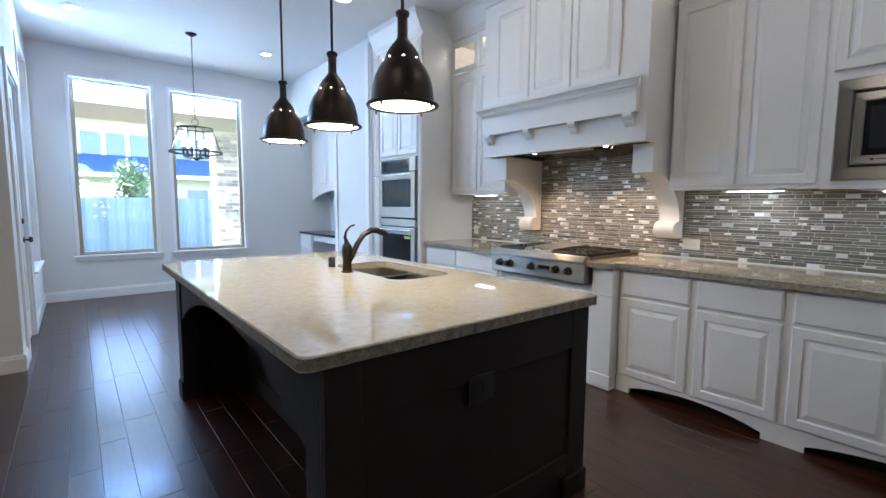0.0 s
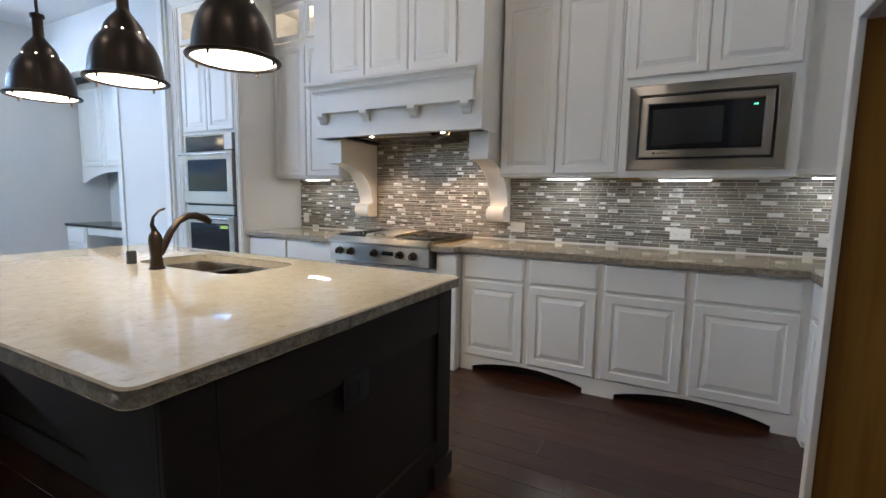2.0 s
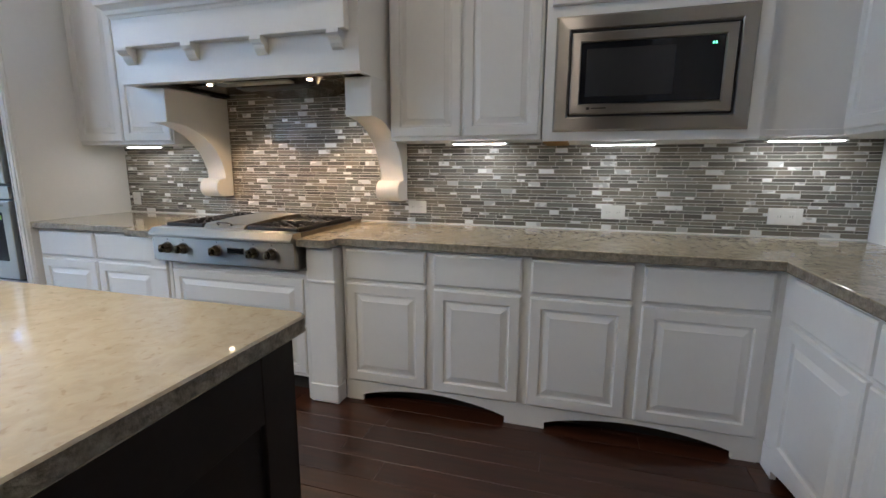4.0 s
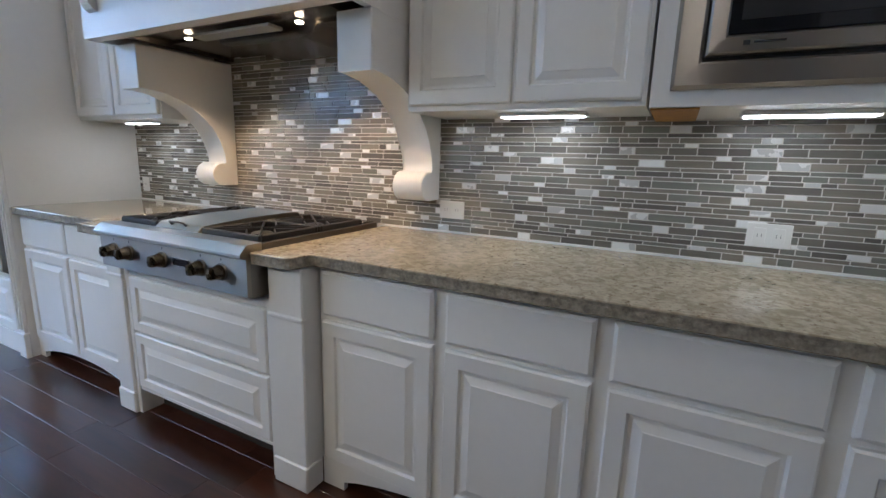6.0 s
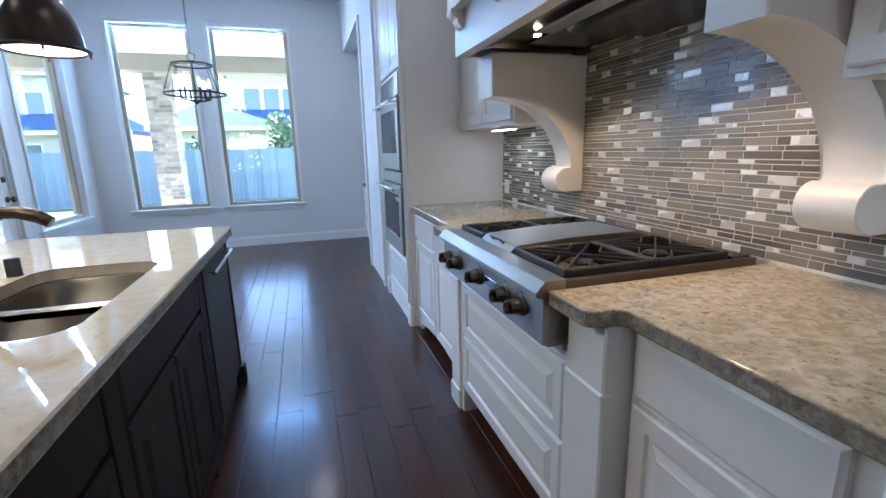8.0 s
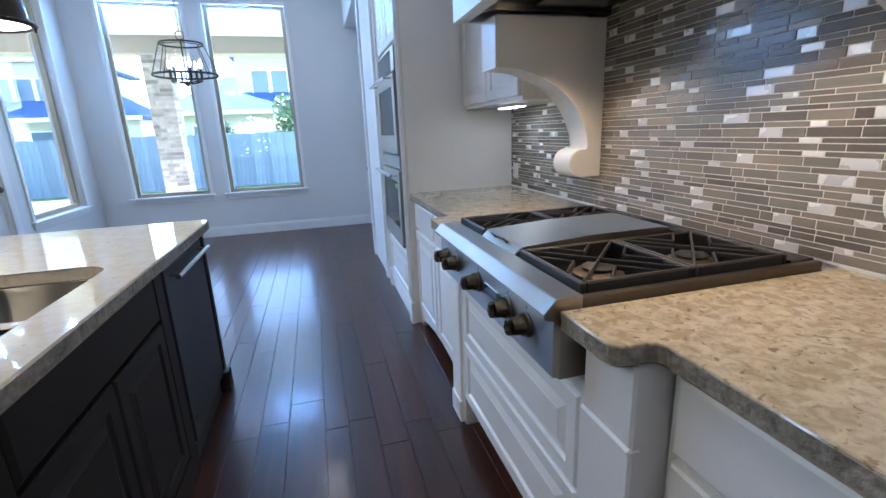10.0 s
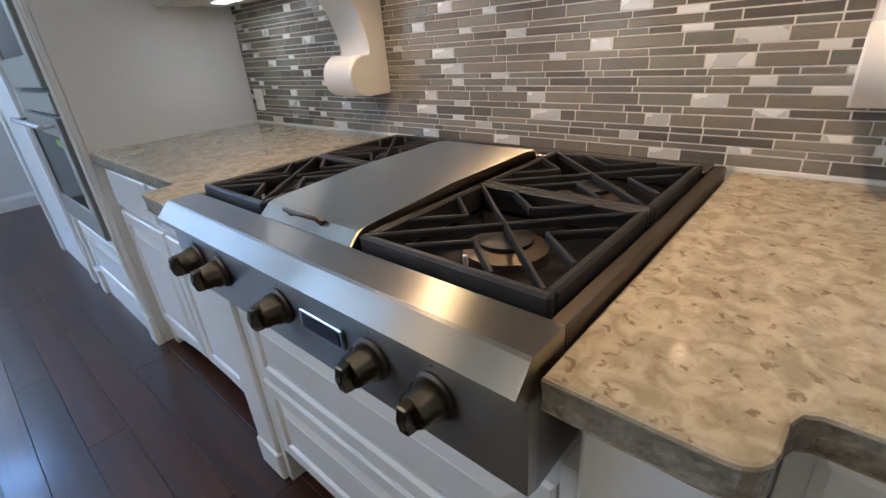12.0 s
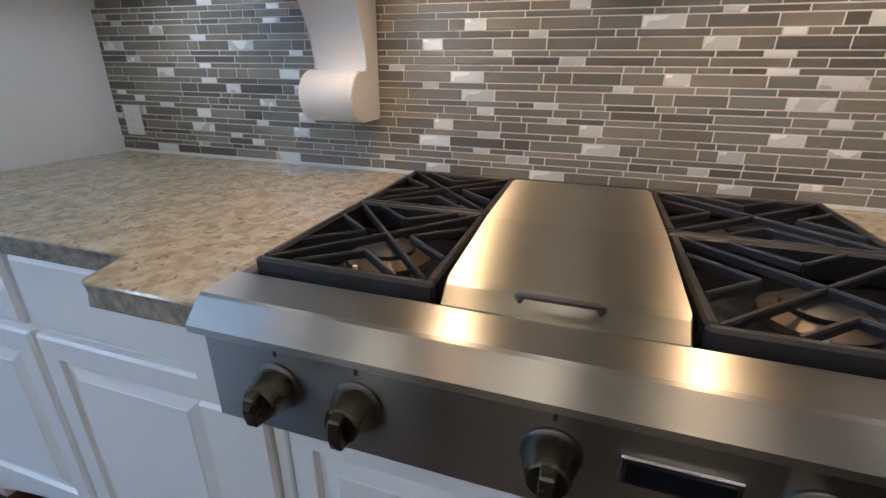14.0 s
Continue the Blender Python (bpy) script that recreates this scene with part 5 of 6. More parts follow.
def chandelier(x, y):
    t = thing("chandelier", (x, y, 1.86), "black iron ring chandelier with clear glass panes and six candle bulbs", "lamp")
    zt, zb, rt, rb = 2.235, 1.945, 0.195, 0.295

    def hoop(r, z, h=0.016, w=0.004):
        return lathe(bmesh.new(), [(r, z - h / 2), (r + w, z - h / 2), (r + w, z + h / 2), (r, z + h / 2), (r, z - h / 2)], (x, y, 0), 48)
    part("top_ring", hoop(rt, zt), IRON, t)
    part("lower_ring", hoop(rb, zb, 0.02), IRON, t)
    part("inner_ring", hoop(0.14, 1.90, 0.01), IRON, t)
    for k in range(8):
        a = 2 * math.pi * k / 8 + 0.2
        c, s = math.cos(a), math.sin(a)
        part("rib", tube(bmesh.new(), [(x + rt * c, y + rt * s, zt), (x + rb * c, y + rb * s, zb)], 0.004, 6), IRON, t)
        b = a + 2 * math.pi / 8
        bm = bmesh.new()
        q = [bm.verts.new(p) for p in ((x + (rt - 0.004) * c, y + (rt - 0.004) * s, zt - 0.008), (x + (rt - 0.004) * math.cos(b), y + (rt - 0.004) * math.sin(b), zt - 0.008),
             (x + (rb - 0.004) * math.cos(b), y + (rb - 0.004) * math.sin(b), zb + 0.01), (x + (rb - 0.004) * c, y + (rb - 0.004) * s, zb + 0.01))]
        f = bm.faces.new(q)
        bmesh.ops.solidify(bm, geom=[f], thickness=0.003)
        part("pane", bm, PANE, t, "clear glass")
    for k in range(6):
        a = 2 * math.pi * k / 6
        c, s = math.cos(a), math.sin(a)
        m = part("candle", tube(bmesh.new(), [(x, y, 1.872), (x + 0.08 * c, y + 0.08 * s, 1.872), (x + 0.138 * c, y + 0.138 * s, 1.885), (x + 0.14 * c, y + 0.14 * s, 1.93), (x + 0.14 * c, y + 0.14 * s, 2.01)], [0.006, 0.006, 0.006, 0.012, 0.012], 10), IRON, t, "black candle arm", True)
        part("bulb", lathe(bmesh.new(), [(0.008, 0), (0.016, 0.02), (0.017, 0.035), (0.010, 0.06), (0.002, 0.085), (0, 0.086)], (x + 0.14 * c, y + 0.14 * s, 2.012), 12), BULB, m, "lit flame bulb", True)
    part("hub", lathe(bmesh.new(), [(0, -0.025), (0.012, -0.02), (0.03, -0.005), (0.03, 0.015), (0.012, 0.025), (0.007, 0.03), (0.007, 0.40), (0.0, 0.41)], (x, y, 1.865), 16), IRON, t, "", True)
    for k in range(4):
        a = math.pi / 2 * k + 0.2
        part("spoke", tube(bmesh.new(), [(x, y, zt + 0.02), (x + rt * math.cos(a), y + rt * math.sin(a), zt)], 0.004, 6), IRON, t)
        part("spoke", tube(bmesh.new(), [(x, y, 1.872), (x + rb * math.cos(a), y + rb * math.sin(a), zb)], 0.004, 6), IRON, t)
    loop = [(x + 0.038 * math.sin(2 * math.pi * k / 20), y, 2.315 + 0.038 * math.cos(2 * math.pi * k / 20)) for k in range(21)]
    part("loop", tube(bmesh.new(), loop, 0.004, 6), IRON, t, "", True)
    bm = bmesh.new()
    z, k = 2.36, 0
    while z < CEIL - 0.04:
        n = 10
        lk = [(x + 0.009 * math.sin(2 * math.pi * i / n) * (1 if k % 2 else 0), y + 0.009 * math.sin(2 * math.pi * i / n) * (0 if k % 2 else 1), z + 0.019 * math.cos(2 * math.pi * i / n)) for i in range(n + 1)]
        tube(bm, lk, 0.0022, 5)
        z += 0.029
        k += 1
    part("chain", bm, IRON, t, "fine link chain")
    part("canopy", lathe(bmesh.new(), [(0.0, -0.035), (0.02, -0.032), (0.058, -0.012), (0.065, -0.001), (0, -0.001)], (x, y, CEIL), 28), IRON, t, "", True)


chandelier(1.16, 6.33)

for cx, cy in CANS:
    t = thing("recessed_light", (cx, cy, CEIL), "round white recessed ceiling light, lit", "lamp", "recessed ceiling lights")
    part("trim_ring", lathe(bmesh.new(), [(0.068, -0.001), (0.095, -0.001), (0.093, -0.006), (0.070, -0.008), (0.068, -0.001)], (cx, cy, CEIL), 28), TRIM, t, "", True)
    part("diffuser", lathe(bmesh.new(), [(0.0, -0.003), (0.067, -0.003), (0.067, -0.001), (0, -0.001)], (cx, cy, CEIL), 28), CANGLOW, t)

for lx, ly, z, h in ((3.42, 1.03, UB, 0.30), (3.36, 0.26, 1.425, 0.30), (3.45, -0.58, UB, 0.30), (3.42, 3.52, UB, 0.26)):
    t = thing("under_cabinet_light", (lx, ly, z), "slim lit under-cabinet light bar", "lamp", "under-cabinet lights")
    part("housing", boxes((lx - 0.032, ly - h / 2 - 0.01, z - 0.014, lx + 0.032, ly + h / 2 + 0.01, z - 0.001), bevel=0.002), TRIM, t)
    part("diffuser", boxes((lx - 0.026, ly - h / 2, z - 0.018, lx + 0.026, ly + h / 2, z - 0.0145)), LED, t)
    lamp("under_cabinet_lamp", "AREA", (lx, ly, z - 0.022), UNDER_W, (1.0, 0.95, 0.86), 0.04, h)

# outlets on the splashback
for y, w, z0, z1, two in ((1.478, 0.125, 0.993, 1.075, 2), (0.262, 0.13, 0.995, 1.078, 2), (3.875, 0.075, 0.985, 1.085, 1), (-0.60, 0.16, 0.995, 1.085, 2)):
    o = thing("outlet", (XW - 0.014, y, (z0 + z1) / 2), "white wall outlet plate on the mosaic splashback", "outlet", "wall outlets")
    X = XW - 0.0085
    p = part("plate", boxes((X - 0.006, y - w / 2, z0, X, y + w / 2, z1), bevel=0.002), OUTLET, o)
    for k in range(two):
        c = y + (k - (two - 1) / 2) * 0.055
        part("socket", boxes((X - 0.0085, c - 0.018, z0 + 0.015, X - 0.0062, c + 0.018, z1 - 0.015), bevel=0.001), OUTLET, p)
        part("slot", boxes((X - 0.0092, c - 0.007, (z0 + z1) / 2 - 0.006, X - 0.0086, c - 0.005, (z0 + z1) / 2 + 0.006), (X - 0.0092, c + 0.005, (z0 + z1) / 2 - 0.006, X - 0.0086, c + 0.007, (z0 + z1) / 2 + 0.006)), SLOTGREY, p)

# ---- outdoors ----
GZ = -0.30
GRASS = mat("lawn", (0.11, 0.17, 0.045), 0.9, var=0.4, scale=6, bump=0.01, bscale=120)
CONC = mat("pale patio concrete", (0.62, 0.60, 0.55), 0.85, var=0.12, scale=2, bump=0.001)
BRICK = mat("cream and tan brick", (0.46, 0.40, 0.34), 0.85, var=0.40, scale=9, bump=0.003, bscale=80, rand=0.45)
MORTAR = mat("pale mortar", (0.50, 0.47, 0.42), 0.9, bump=0.002, bscale=100)
# blue of the open shade is mixed into the weathered grey
FENCE = mat("weathered grey fence wood with blue shade", (0.20, 0.235, 0.29), 0.85, var=0.3, scale=2, bump=0.002, stretch=(12, 12, 1), rand=0.2)
# blue cast of the outdoor colour balance is mixed into the roof grey
ROOF = mat("grey shingle roof with blue cast", (0.045, 0.085, 0.17), 0.9, var=0.25, scale=8, bump=0.01, bscale=20)
SIDING = mat("cream house wall", (0.55, 0.50, 0.43), 0.8, var=0.06, scale=2)
STUCCO = mat("beige patio beam", (0.40, 0.35, 0.28), 0.8, var=0.05, bump=0.001)
SOFFIT = mat("white patio ceiling", (0.72, 0.71, 0.68), 0.8, var=0.03)
LEAF = mat("green leaf", (0.05, 0.09, 0.03), 0.5, var=0.4, scale=8, rand=0.4)
PALELEAF = mat("pale glossy leaf", (0.16, 0.22, 0.10), 0.4, var=0.4, scale=8, rand=0.5)
BLOSSOM = mat("white blossom", (0.75, 0.72, 0.66), 0.7, var=0.1, scale=12, rand=0.1)
BARK = mat("grey bark", (0.12, 0.10, 0.08), 0.9, var=0.3, scale=14, bump=0.004)
DARKGLASS = mat("far window glass", (0.10, 0.14, 0.18), 0.08, spec=0.8)

g = slab("ground", (-260, 5, GZ - 0.5, 260, 600, GZ), (-260, -300, GZ - 0.5, -6.3, 5, GZ), material=GRASS)
slab("patio_floor", (-7.0, 4.92, GZ + 0.001, XL - 0.165, YF + 0.165, -0.05), (-7.0, YF + 0.166, GZ + 0.001, 5.0, 11.7, -0.05), material=CONC)
slab("patio_ceiling", (-7.2, YF + 0.17, 3.20, 5.0, 11.0, 3.28), (-7.2, 4.92, 3.20, XL - 0.17, YF + 0.169, 3.28), material=SOFFIT)
slab("patio_beam", (-7.2, 11.001, 2.90, 5.0, 11.45, 3.45), material=STUCCO)
slab("patio_fascia", (-7.3, 11.451, 3.08, 5.1, 11.49, 3.36), material=TRIM)


def brick_column(cx, cy, w=0.44, h=2.9, parts=True):
    t = tagged(new("brick_column"), "cream and tan brick patio column", "column", "patio columns")
    t.location = (cx, cy, -0.05)
    part("mortar_core", boxes((cx - w / 2 + 0.008, cy - w / 2 + 0.008, -0.05, cx + w / 2 - 0.008, cy + w / 2 - 0.008, h)), MORTAR, t)
    z, i = -0.045, 0
    meshes = {}
    n = w / 2 - 0.011
    loose = bmesh.new()
    while z < h - 0.06:
        sh = 0.0 if i % 2 else 0.5
        if i % 2:
            bl = [(-w / 2, 0 - 0.005), (0.005, w / 2)]
        else:
            bl = [(-w / 2, -w / 4 - 0.004), (-w / 4 + 0.006, w / 4 - 0.004), (w / 4 + 0.006, w / 2)]
        for a, b in bl:
            for f in range(4):
                if f in (0, 1):
                    s = -1 if f == 0 else 1
                    bx = (cx + a, cy + s * (w / 2 - 0.05), z, cx + b, cy + s * w / 2, z + 0.062)
                else:
                    s = -1 if f == 2 else 1
                    bx = (cx + s * (w / 2 - 0.0085), cy + max(a, -w / 2 + 0.052), z, cx + s * w / 2, cy + min(b, w / 2 - 0.052), z + 0.062)
                if parts:
                    key = (round(a, 3), f)
                    if key not in meshes:
                        bm = box(bmesh.new(), *bx)
                        bmesh.ops.translate(bm, verts=bm.verts, vec=(-cx, -cy, -z))
                        me = bpy.data.meshes.new("brick")
                        bmesh.ops.recalc_face_normals(bm, faces=bm.faces)
                        bm.to_mesh(me), bm.free()
                        me.materials.append(BRICK)
                        meshes[key] = me
                    ob = new("brick", meshes[key])
                    ob.parent, ob.location = t, (random.uniform(-0.001, 0.001), random.uniform(-0.001, 0.001), z + 0.05)
                else:
                    box(loose, *bx)
        z += 0.073
        i += 1
    if not parts:
        tagged(part("bricks", loose, BRICK, t), kind="stuff")
    else:
        loose.free()


brick_column(-0.36, 11.22, parts=False)
brick_column(2.72, 11.22, 0.60, parts=False)
brick_column(-3.6, 11.22, 0.5, parts=False)
brick_column(-4.0, 7.9, 0.5, parts=False)

# fence
FY0 = 18.4
fence = tagged(new("fence"), "weathered grey wooden board fence", "fence")
fence.location = (0, FY0, GZ)
part("rail", boxes((-14, FY0 + 0.03, 0.05, 14, FY0 + 0.07, 0.14), (-14, FY0 + 0.03, 1.15, 14, FY0 + 0.07, 1.24)), FENCE, fence)
fm = []
for v in range(3):
    h = 1.80 + 0.012 * v
    bm = boxes((-0.069, -0.009, 0, 0.069, 0.009, h - 0.02), (-0.052, -0.009, h - 0.0199, 0.052, 0.009, h))
    me = bpy.data.meshes.new("fence_board")
    bm.to_mesh(me), bm.free()
    me.materials.append(FENCE)
    fm.append(me)
for k in range(196):
    ob = new("fence_board", fm[random.randrange(3)])
    ob.parent = fence
    ob.location = (-13.9 + k * 0.142, random.uniform(-0.004, 0.004), random.uniform(-0.01, 0.0))
fence2 = tagged(new("fence"), "weathered grey wooden side fence", "fence")
fence2.location = (-13.95, 11, GZ)
part("boards", boxes(*[(-14.0, 4 + k * 0.142, GZ, -13.98, 4.138 + k * 0.142, 1.5 + 0.01 * (k % 3)) for k in range(100)]), FENCE, fence2)


def foliage(name, label, at, rx, rz, n, leaf, material, trunk=0.0, tr=0.04):
    t = thing(name, (at[0], at[1], GZ), label, "tree" if trunk else "shrub")
    cx, cy, cz = at
    if trunk:
        part("trunk", tube(bmesh.new(), [(cx, cy, GZ), (cx + 0.03, cy, GZ + trunk * 0.5), (cx - 0.02, cy, cz), (cx, cy, cz + rz * 0.6)], [tr * 1.4, tr, tr * 0.7, tr * 0.25], 9), BARK, t, "", True)
        bm = bmesh.new()
        for k in range(9):
            a, s = k * 2.4, random.uniform(0.5, 0.9)
            z0 = cz - rz * 0.7 + k * rz * 0.15
            tube(bm, [(cx, cy, z0), (cx + rx * s * 0.5 * math.cos(a), cy + rx * s * 0.5 * math.sin(a), z0 + rz * 0.25), (cx + rx * s * math.cos(a), cy + rx * s * math.sin(a), z0 + rz * 0.5)], [tr * 0.4, tr * 0.25, tr * 0.1], 6)
        part("branch", bm, BARK, t)
    bm = bmesh.new()
    cl = [(random.gauss(0, 0.45), random.gauss(0, 0.45), random.gauss(0, 0.45), random.uniform(0.25, 0.45)) for _ in range(14)]
    for _ in range(n):
        a = random.choice(cl)
        p = Vector((a[0] + random.gauss(0, a[3]) * 0.7, a[1] + random.gauss(0, a[3]) * 0.7, a[2] + random.gauss(0, a[3]) * 0.7))
        if p.length > 1.1:
            continue
        c = Vector((cx + p.x * rx, cy + p.y * rx, cz + p.z * rz))
        if c.z < GZ:
            continue
        u = Vector((random.gauss(0, 1), random.gauss(0, 1), random.gauss(0, 1))).normalized()
        w = u.orthogonal().normalized() * leaf * 0.4
        u = u * leaf
        m = u * 0.5 + Vector((0, 0, leaf * 0.08))
        v = [bm.verts.new(c), bm.verts.new(c + m + w), bm.verts.new(c + u), bm.verts.new(c + m - w)]
        bm.faces.new(v)
    tagged(part("crown", bm, material, t), kind="stuff")


foliage("tree", "small young tree with pale glossy leaves behind the fence", (1.60, 19.0, 1.95), 0.66, 0.85, 1500, 0.13, PALELEAF, 1.6)
foliage("flowering_shrub", "tall white flowering shrub behind the fence", (0.25, 19.2, 1.15), 0.9, 0.85, 2600, 0.12, BLOSSOM)
foliage("flowering_shrub", "white flowering shrub with uneven top behind the fence", (1.25, 19.3, 1.05), 0.8, 0.8, 2200, 0.12, BLOSSOM)
foliage("shrub", "dense green shrub behind the fence", (-1.1, 19.2, 1.3), 0.6, 0.8, 1400, 0.12, LEAF)
foliage("tree", "young tree with pale leaves beside the side fence", (-6.2, 15.0, 1.9), 0.8, 1.1, 1500, 0.14, PALELEAF, 1.6)
foliage("shrub", "green shrub by the side of the lawn", (-7.6, 13.8, 0.9), 0.8, 1.0, 1200, 0.12, LEAF)


def gable_window(parent, x0, x1, z0, z1, y):
    w = part("window", boxes((x0 - 0.08, y - 0.06, z0 - 0.08, x0, y - 0.001, z1 + 0.08), (x1, y - 0.06, z0 - 0.08, x1 + 0.08, y - 0.001, z1 + 0.08),
             (x0, y - 0.06, z0 - 0.08, x1, y - 0.001, z0), (x0, y - 0.06, z1, x1, y - 0.001, z1 + 0.08)), TRIM, parent)
    part("pane", boxes((x0, y - 0.03, z0, x1, y - 0.001, z1)), DARKGLASS, w)


def house(cx, y, w, label, hip):
    t = thing("neighbour_house", (cx, y + 5, GZ), label, "house")
    x0, x1 = cx - w / 2, cx + w / 2
    part("wall", boxes((x0, y, GZ, x1, y + 9, 5.9), (x0 - 3.5, y - 0.5, GZ, x1 + 3, y + 8.5, 2.75)), SIDING, t)
    bm = bmesh.new()

    def hiproof(a0, a1, b0, b1, z, h):
        r = (b1 - b0) / 2
        vs = [bm.verts.new(p) for p in ((a0, b0, z), (a1, b0, z), (a1, b1, z), (a0, b1, z), (a0 + r, b0 + r, z + h), (a1 - r, b0 + r, z + h), (a0, b0, z - 0.18), (a1, b0, z - 0.18), (a1, b1, z - 0.18), (a0, b1, z - 0.18))]
        for f in ((0, 1, 5, 4), (2, 3, 4, 5), (1, 2, 5), (3, 0, 4), (6, 9, 8, 7), (0, 6, 7, 1), (1, 7, 8, 2), (2, 8, 9, 3), (3, 9, 6, 0)):
            bm.faces.new([vs[i] for i in f])
    hiproof(x0 - 0.5, x1 + 0.5, y - 0.5, y + 9.5, 6.1, 2.2)
    hiproof(x0 - 4.0, x1 + 3.5, y - 1.6, y + 5, 2.85, 2.1)
    part("roof", bm, ROOF, t, "grey shingled hip roof")
    part("eave", boxes((x0 - 0.52, y - 0.53, 5.86, x1 + 0.52, y - 0.505, 6.08), (x0 - 4.02, y - 1.64, 2.62, x1 + 3.52, y - 1.605, 2.84)), TRIM, t)
    k = x0 + 0.8
    while k < x1 - 1.0:
        gable_window(t, k, k + 0.85, 3.75, 5.0, y)
        k += 1.05 if int(k * 3) % 3 else 2.4
    for a in (x0 - 2.5, x0 + 2.0, x1 - 2.5):
        gable_window(t, a, a + 1.1, 0.7, 2.1, y - 0.5)


house(3.0, 30, 9.0, "two-storey cream house with a grey hip roof beyond the fence", 1)
house(-15.0, 33, 9.0, "distant cream house with a grey hip roof", 1)
house(-24.0, 18, 8.0, "neighbouring cream house behind the side fence", 1)

# ---- small pieces: mosaic ----
TILE_COLS = [((0.21, 0.188, 0.152), 0.18), ((0.165, 0.152, 0.127), 0.12), ((0.25, 0.225, 0.183), 0.20), ((0.13, 0.12, 0.103), 0.12), ((0.20, 0.197, 0.168), 0.14)]
TILES = [mat("linear stone tile %d" % i, c, r, var=0.18, scale=6, bscale=90, bump=0.0002, stretch=(1, 1, 9), rand=0.16) for i, (c, r) in enumerate(TILE_COLS)]
WHITE_TILE = mat("satin metallic white tile", (0.82, 0.82, 0.80), 0.24, 0.30, var=0.05, scale=9, rand=0.14)
TILES.append(WHITE_TILE)


def mosaic(name, y0, y1, z0, z1, keep, y_near, label):
    """Running strips of mosaic on the wall. keep(y, z): where tiles go; the nearest are objects."""
    wall = tagged(new(name), label, "splashback")
    wall.location = (XW, (y0 + y1) / 2, z0)
    rng = random.Random(7)
    recs, below = [], []
    z, i = z0, 0
    while z < z1 - 0.006:
        h = (0.0245, 0.0120, 0.0175, 0.0120, 0.0245, 0.0140)[i % 6]
        if i % 13 == 12:
            h = 0.0245
        h = min(h, z1 - z)
        y = y0 - rng.uniform(0, 0.1)
        due, here = y + rng.uniform(0.0, 0.40), []
        while y < y1:
            tall = h > 0.02
            white = y > due and not any(y < q + 0.02 and p - 0.11 < y for p, q in below)
            if white:
                L = rng.choice((0.05, 0.065, 0.085)) if tall else rng.choice((0.04, 0.055))
                here.append((y, y + L))
                due = y + L + (rng.uniform(0.18, 0.42) if tall else rng.uniform(0.36, 0.80))
            else:
                L = rng.choice((0.04, 0.065, 0.09, 0.11, 0.13, 0.15))
            a, b = max(y, y0), min(y + L, y1)
            if b - a > 0.008 and keep((a + b) / 2, z + h / 2):
                m = 5 if white else min(4, int(rng.random() ** 1.2 * 5))
                recs.append((a, b, z, z + h, m))
            y += L + 0.0035
        z, below = z + h + 0.003, here
        i += 1
    recs.sort(key=lambda q: abs((q[0] + q[1]) / 2 - y_near) + 1.2 * abs((q[2] + q[3]) / 2 - 1.05))
    def faces(bm, a, b, c, d, dx):
        x = XW - 0.0085 - dx
        e = 0.0008
        v = [bm.verts.new(p) for p in ((XW - 0.002, a, c), (XW - 0.002, b, c), (XW - 0.002, b, d), (XW - 0.002, a, d), (x + e, a, c), (x + e, b, c), (x + e, b, d), (x + e, a, d),
             (x, a + e, c + e), (x, b - e, c + e), (x, b - e, d - e), (x, a + e, d - e))]
        out = []
        for f in ((4, 5, 1, 0), (5, 6, 2, 1), (6, 7, 3, 2), (7, 4, 0, 3), (8, 9, 5, 4), (9, 10, 6, 5), (10, 11, 7, 6), (11, 8, 4, 7), (11, 10, 9, 8)):
            out.append(bm.faces.new([v[k] for k in f]))
        return out
    cache = {}
    for a, b, c, d, m in recs[:300]:
        key = (round(b - a, 3), round(d - c, 4), m)
        if key not in cache:
            bm = bmesh.new()
            faces(bm, 0, b - a, 0, d - c, 0)
            bmesh.ops.translate(bm, verts=bm.verts, vec=(-XW, 0, 0))
            bmesh.ops.recalc_face_normals(bm, faces=bm.faces)
            me = bpy.data.meshes.new("tile")
            bm.to_mesh(me), bm.free()
            me.materials.append(TILES[m])
            cache[key] = me
        ob = new("tile", cache[key])
        ob.parent = wall
        ob.location = Vector((XW - rng.uniform(0, 0.0006), a, c)) - wall.location
    bm = bmesh.new()
    for a, b, c, d, m in recs[300:]:
        for f in faces(bm, a, b, c, d, rng.uniform(0, 0.0006)):
            f.material_index = m
    tagged(part("far_tiles", bm, TILES[0], wall, mats=TILES[1:]), kind="stuff")
    return wall, len(recs)


wall, count = mosaic("mosaic_splashback", YR + 0.002, YL - 0.002, CTOP + 0.010, 1.83, lambda y, z: z < 1.445 or (1.55 < y < 3.09), 2.6, "grey and taupe linear mosaic splashback with scattered white metallic strips")
part("grout_bed", boxes((XW - 0.0072, YR + 0.002, CTOP + 0.002, XW - 0.001, YL - 0.002, 1.445), (XW - 0.0065, 1.55, 1.4455, XW - 0.001, 3.09, 1.83)), GROUT, wall)
slab("trim_caulk", (XW - 0.012, YR + 0.002, CTOP + 0.0005, XW - 0.007, 1.86, CTOP + 0.008), (XW - 0.012, 2.81, CTOP + 0.0005, XW - 0.007, YL - 0.002, CTOP + 0.008), material=OUTLET)

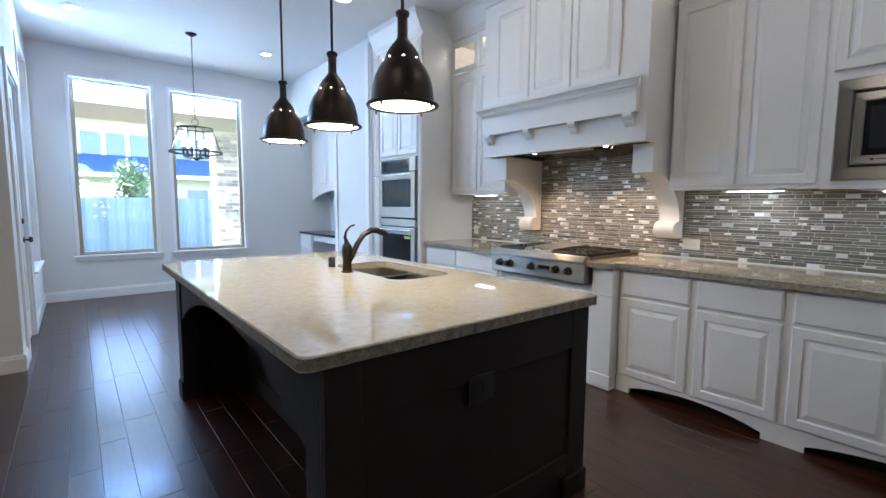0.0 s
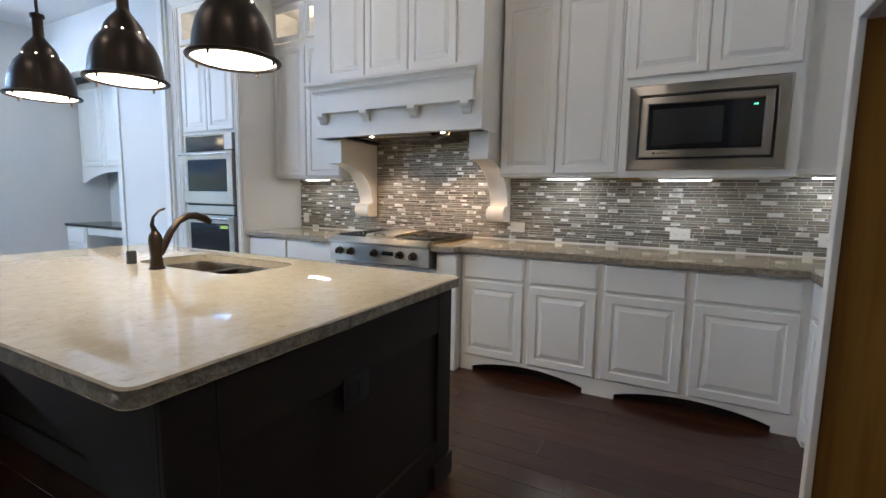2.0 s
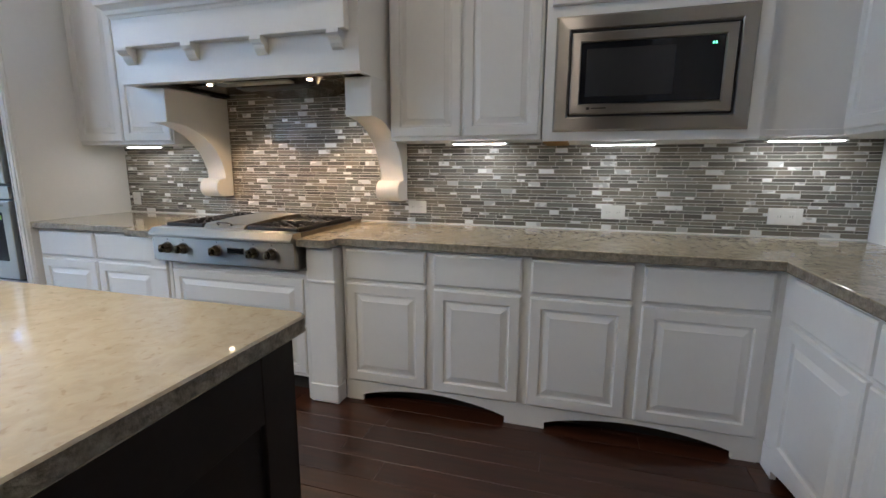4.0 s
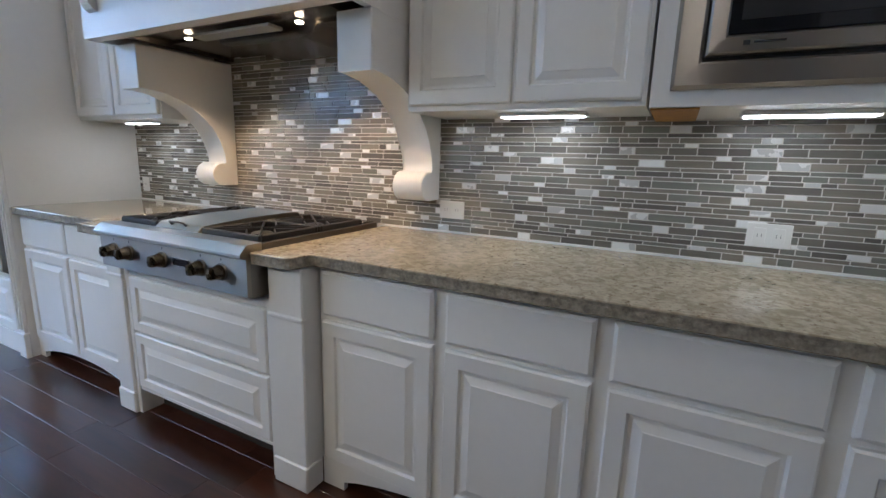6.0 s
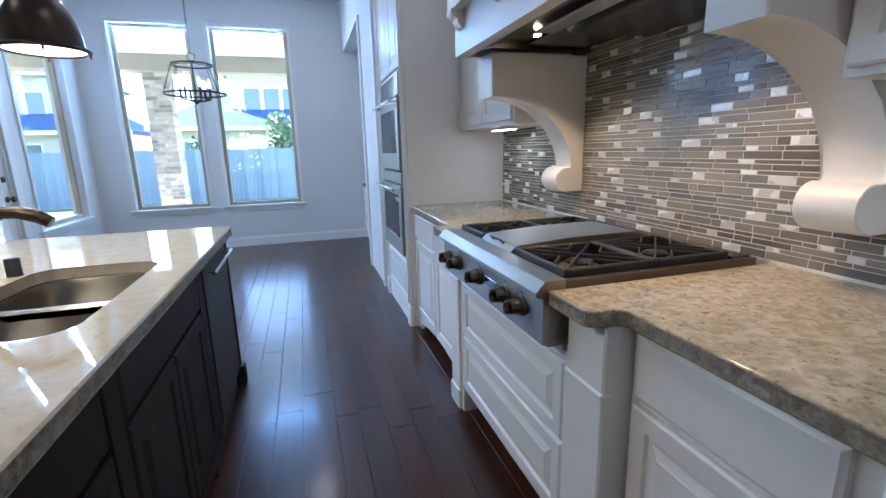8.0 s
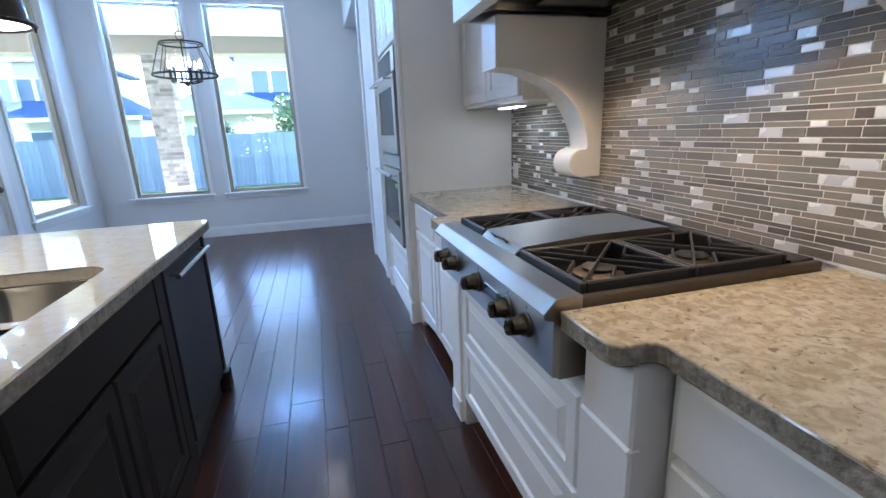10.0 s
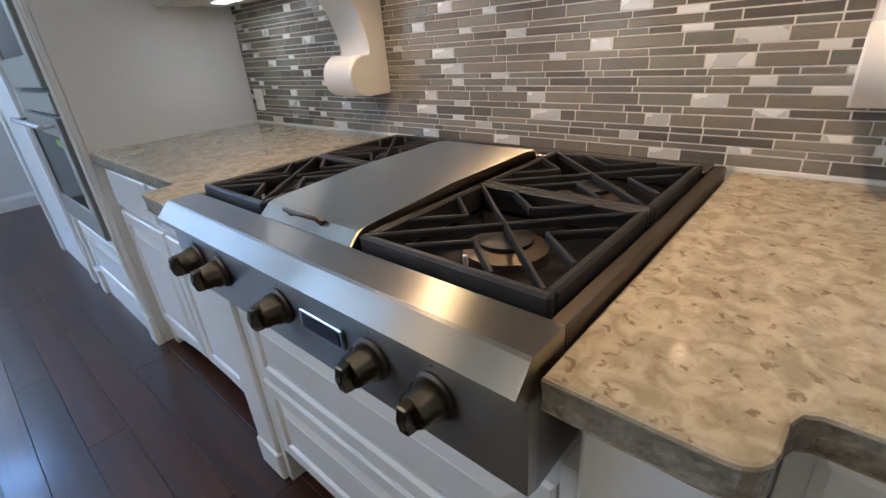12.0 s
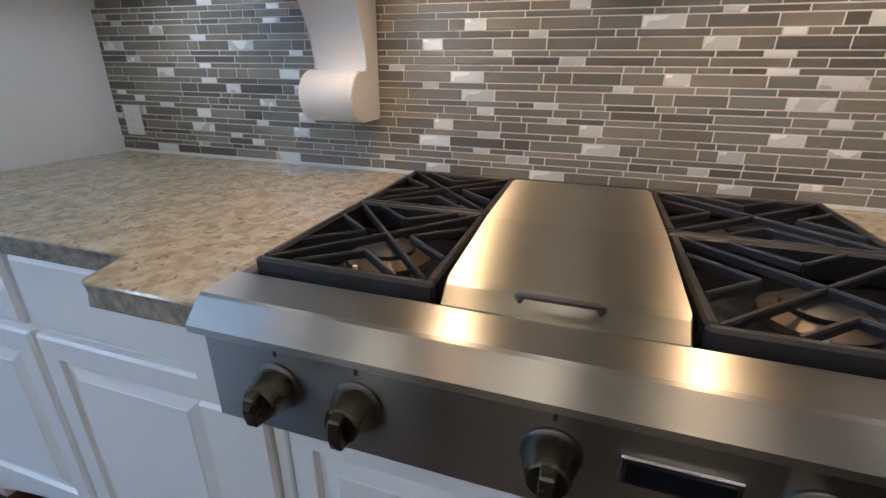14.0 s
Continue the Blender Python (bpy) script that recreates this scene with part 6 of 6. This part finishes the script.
# ---- floor boards ----
floor = tagged(new("floor"), "dark stained hand-scraped hardwood floor", kind="structure")
floor.location = (0, 0, 0)
rng = random.Random(3)
recs = []
widths = [0.127, 0.127, 0.165, 0.105, 0.127]
x, i = -6.0, 0
while x < XW:
    w = widths[i % 5]
    x1 = min(x + w, XW)
    y = -5.0 - rng.uniform(0, 1.2)
    while y < YF:
        L = rng.uniform(0.5, 1.7)
        a, b = max(y, -5.0), min(y + L, YF)
        if b - a > 0.02:
            recs.append((x, x1, a, b))
        y += L
    x, i = x1, i + 1
recs.sort(key=lambda q: abs((q[0] + q[1]) / 2 - 2.2) * 1.6 + abs((q[2] + q[3]) / 2 - 2.8))


def board(bm, x0, x1, y0, y1, z):
    e, g = 0.0013, 0.0004
    x0, x1, y0, y1 = x0 + g, x1 - g, y0 + g, y1 - g
    v = [bm.verts.new(p) for p in ((x0, y0, -0.012), (x1, y0, -0.012), (x1, y1, -0.012), (x0, y1, -0.012), (x0, y0, z - e), (x1, y0, z - e), (x1, y1, z - e), (x0, y1, z - e),
         (x0 + e, y0 + e, z), (x1 - e, y0 + e, z), (x1 - e, y1 - e, z), (x0 + e, y1 - e, z))]
    for f in ((4, 5, 1, 0), (5, 6, 2, 1), (6, 7, 3, 2), (7, 4, 0, 3), (8, 9, 5, 4), (9, 10, 6, 5), (10, 11, 7, 6), (11, 8, 4, 7), (11, 10, 9, 8)):
        bm.faces.new([v[k] for k in f])


for q in recs[:300]:
    bm = bmesh.new()
    board(bm, 0, q[1] - q[0], 0, q[3] - q[2], 0)
    bmesh.ops.recalc_face_normals(bm, faces=bm.faces)
    me = bpy.data.meshes.new("plank")
    bm.to_mesh(me), bm.free()
    me.materials.append(FLOORW)
    ob = new("plank", me)
    ob.parent, ob.location = floor, (q[0], q[2], -rng.uniform(0, 0.0006))
bm = bmesh.new()
for q in recs[300:]:
    board(bm, *q, -rng.uniform(0, 0.0006))
tagged(part("far_planks", bm, FLOORW, floor), kind="stuff")
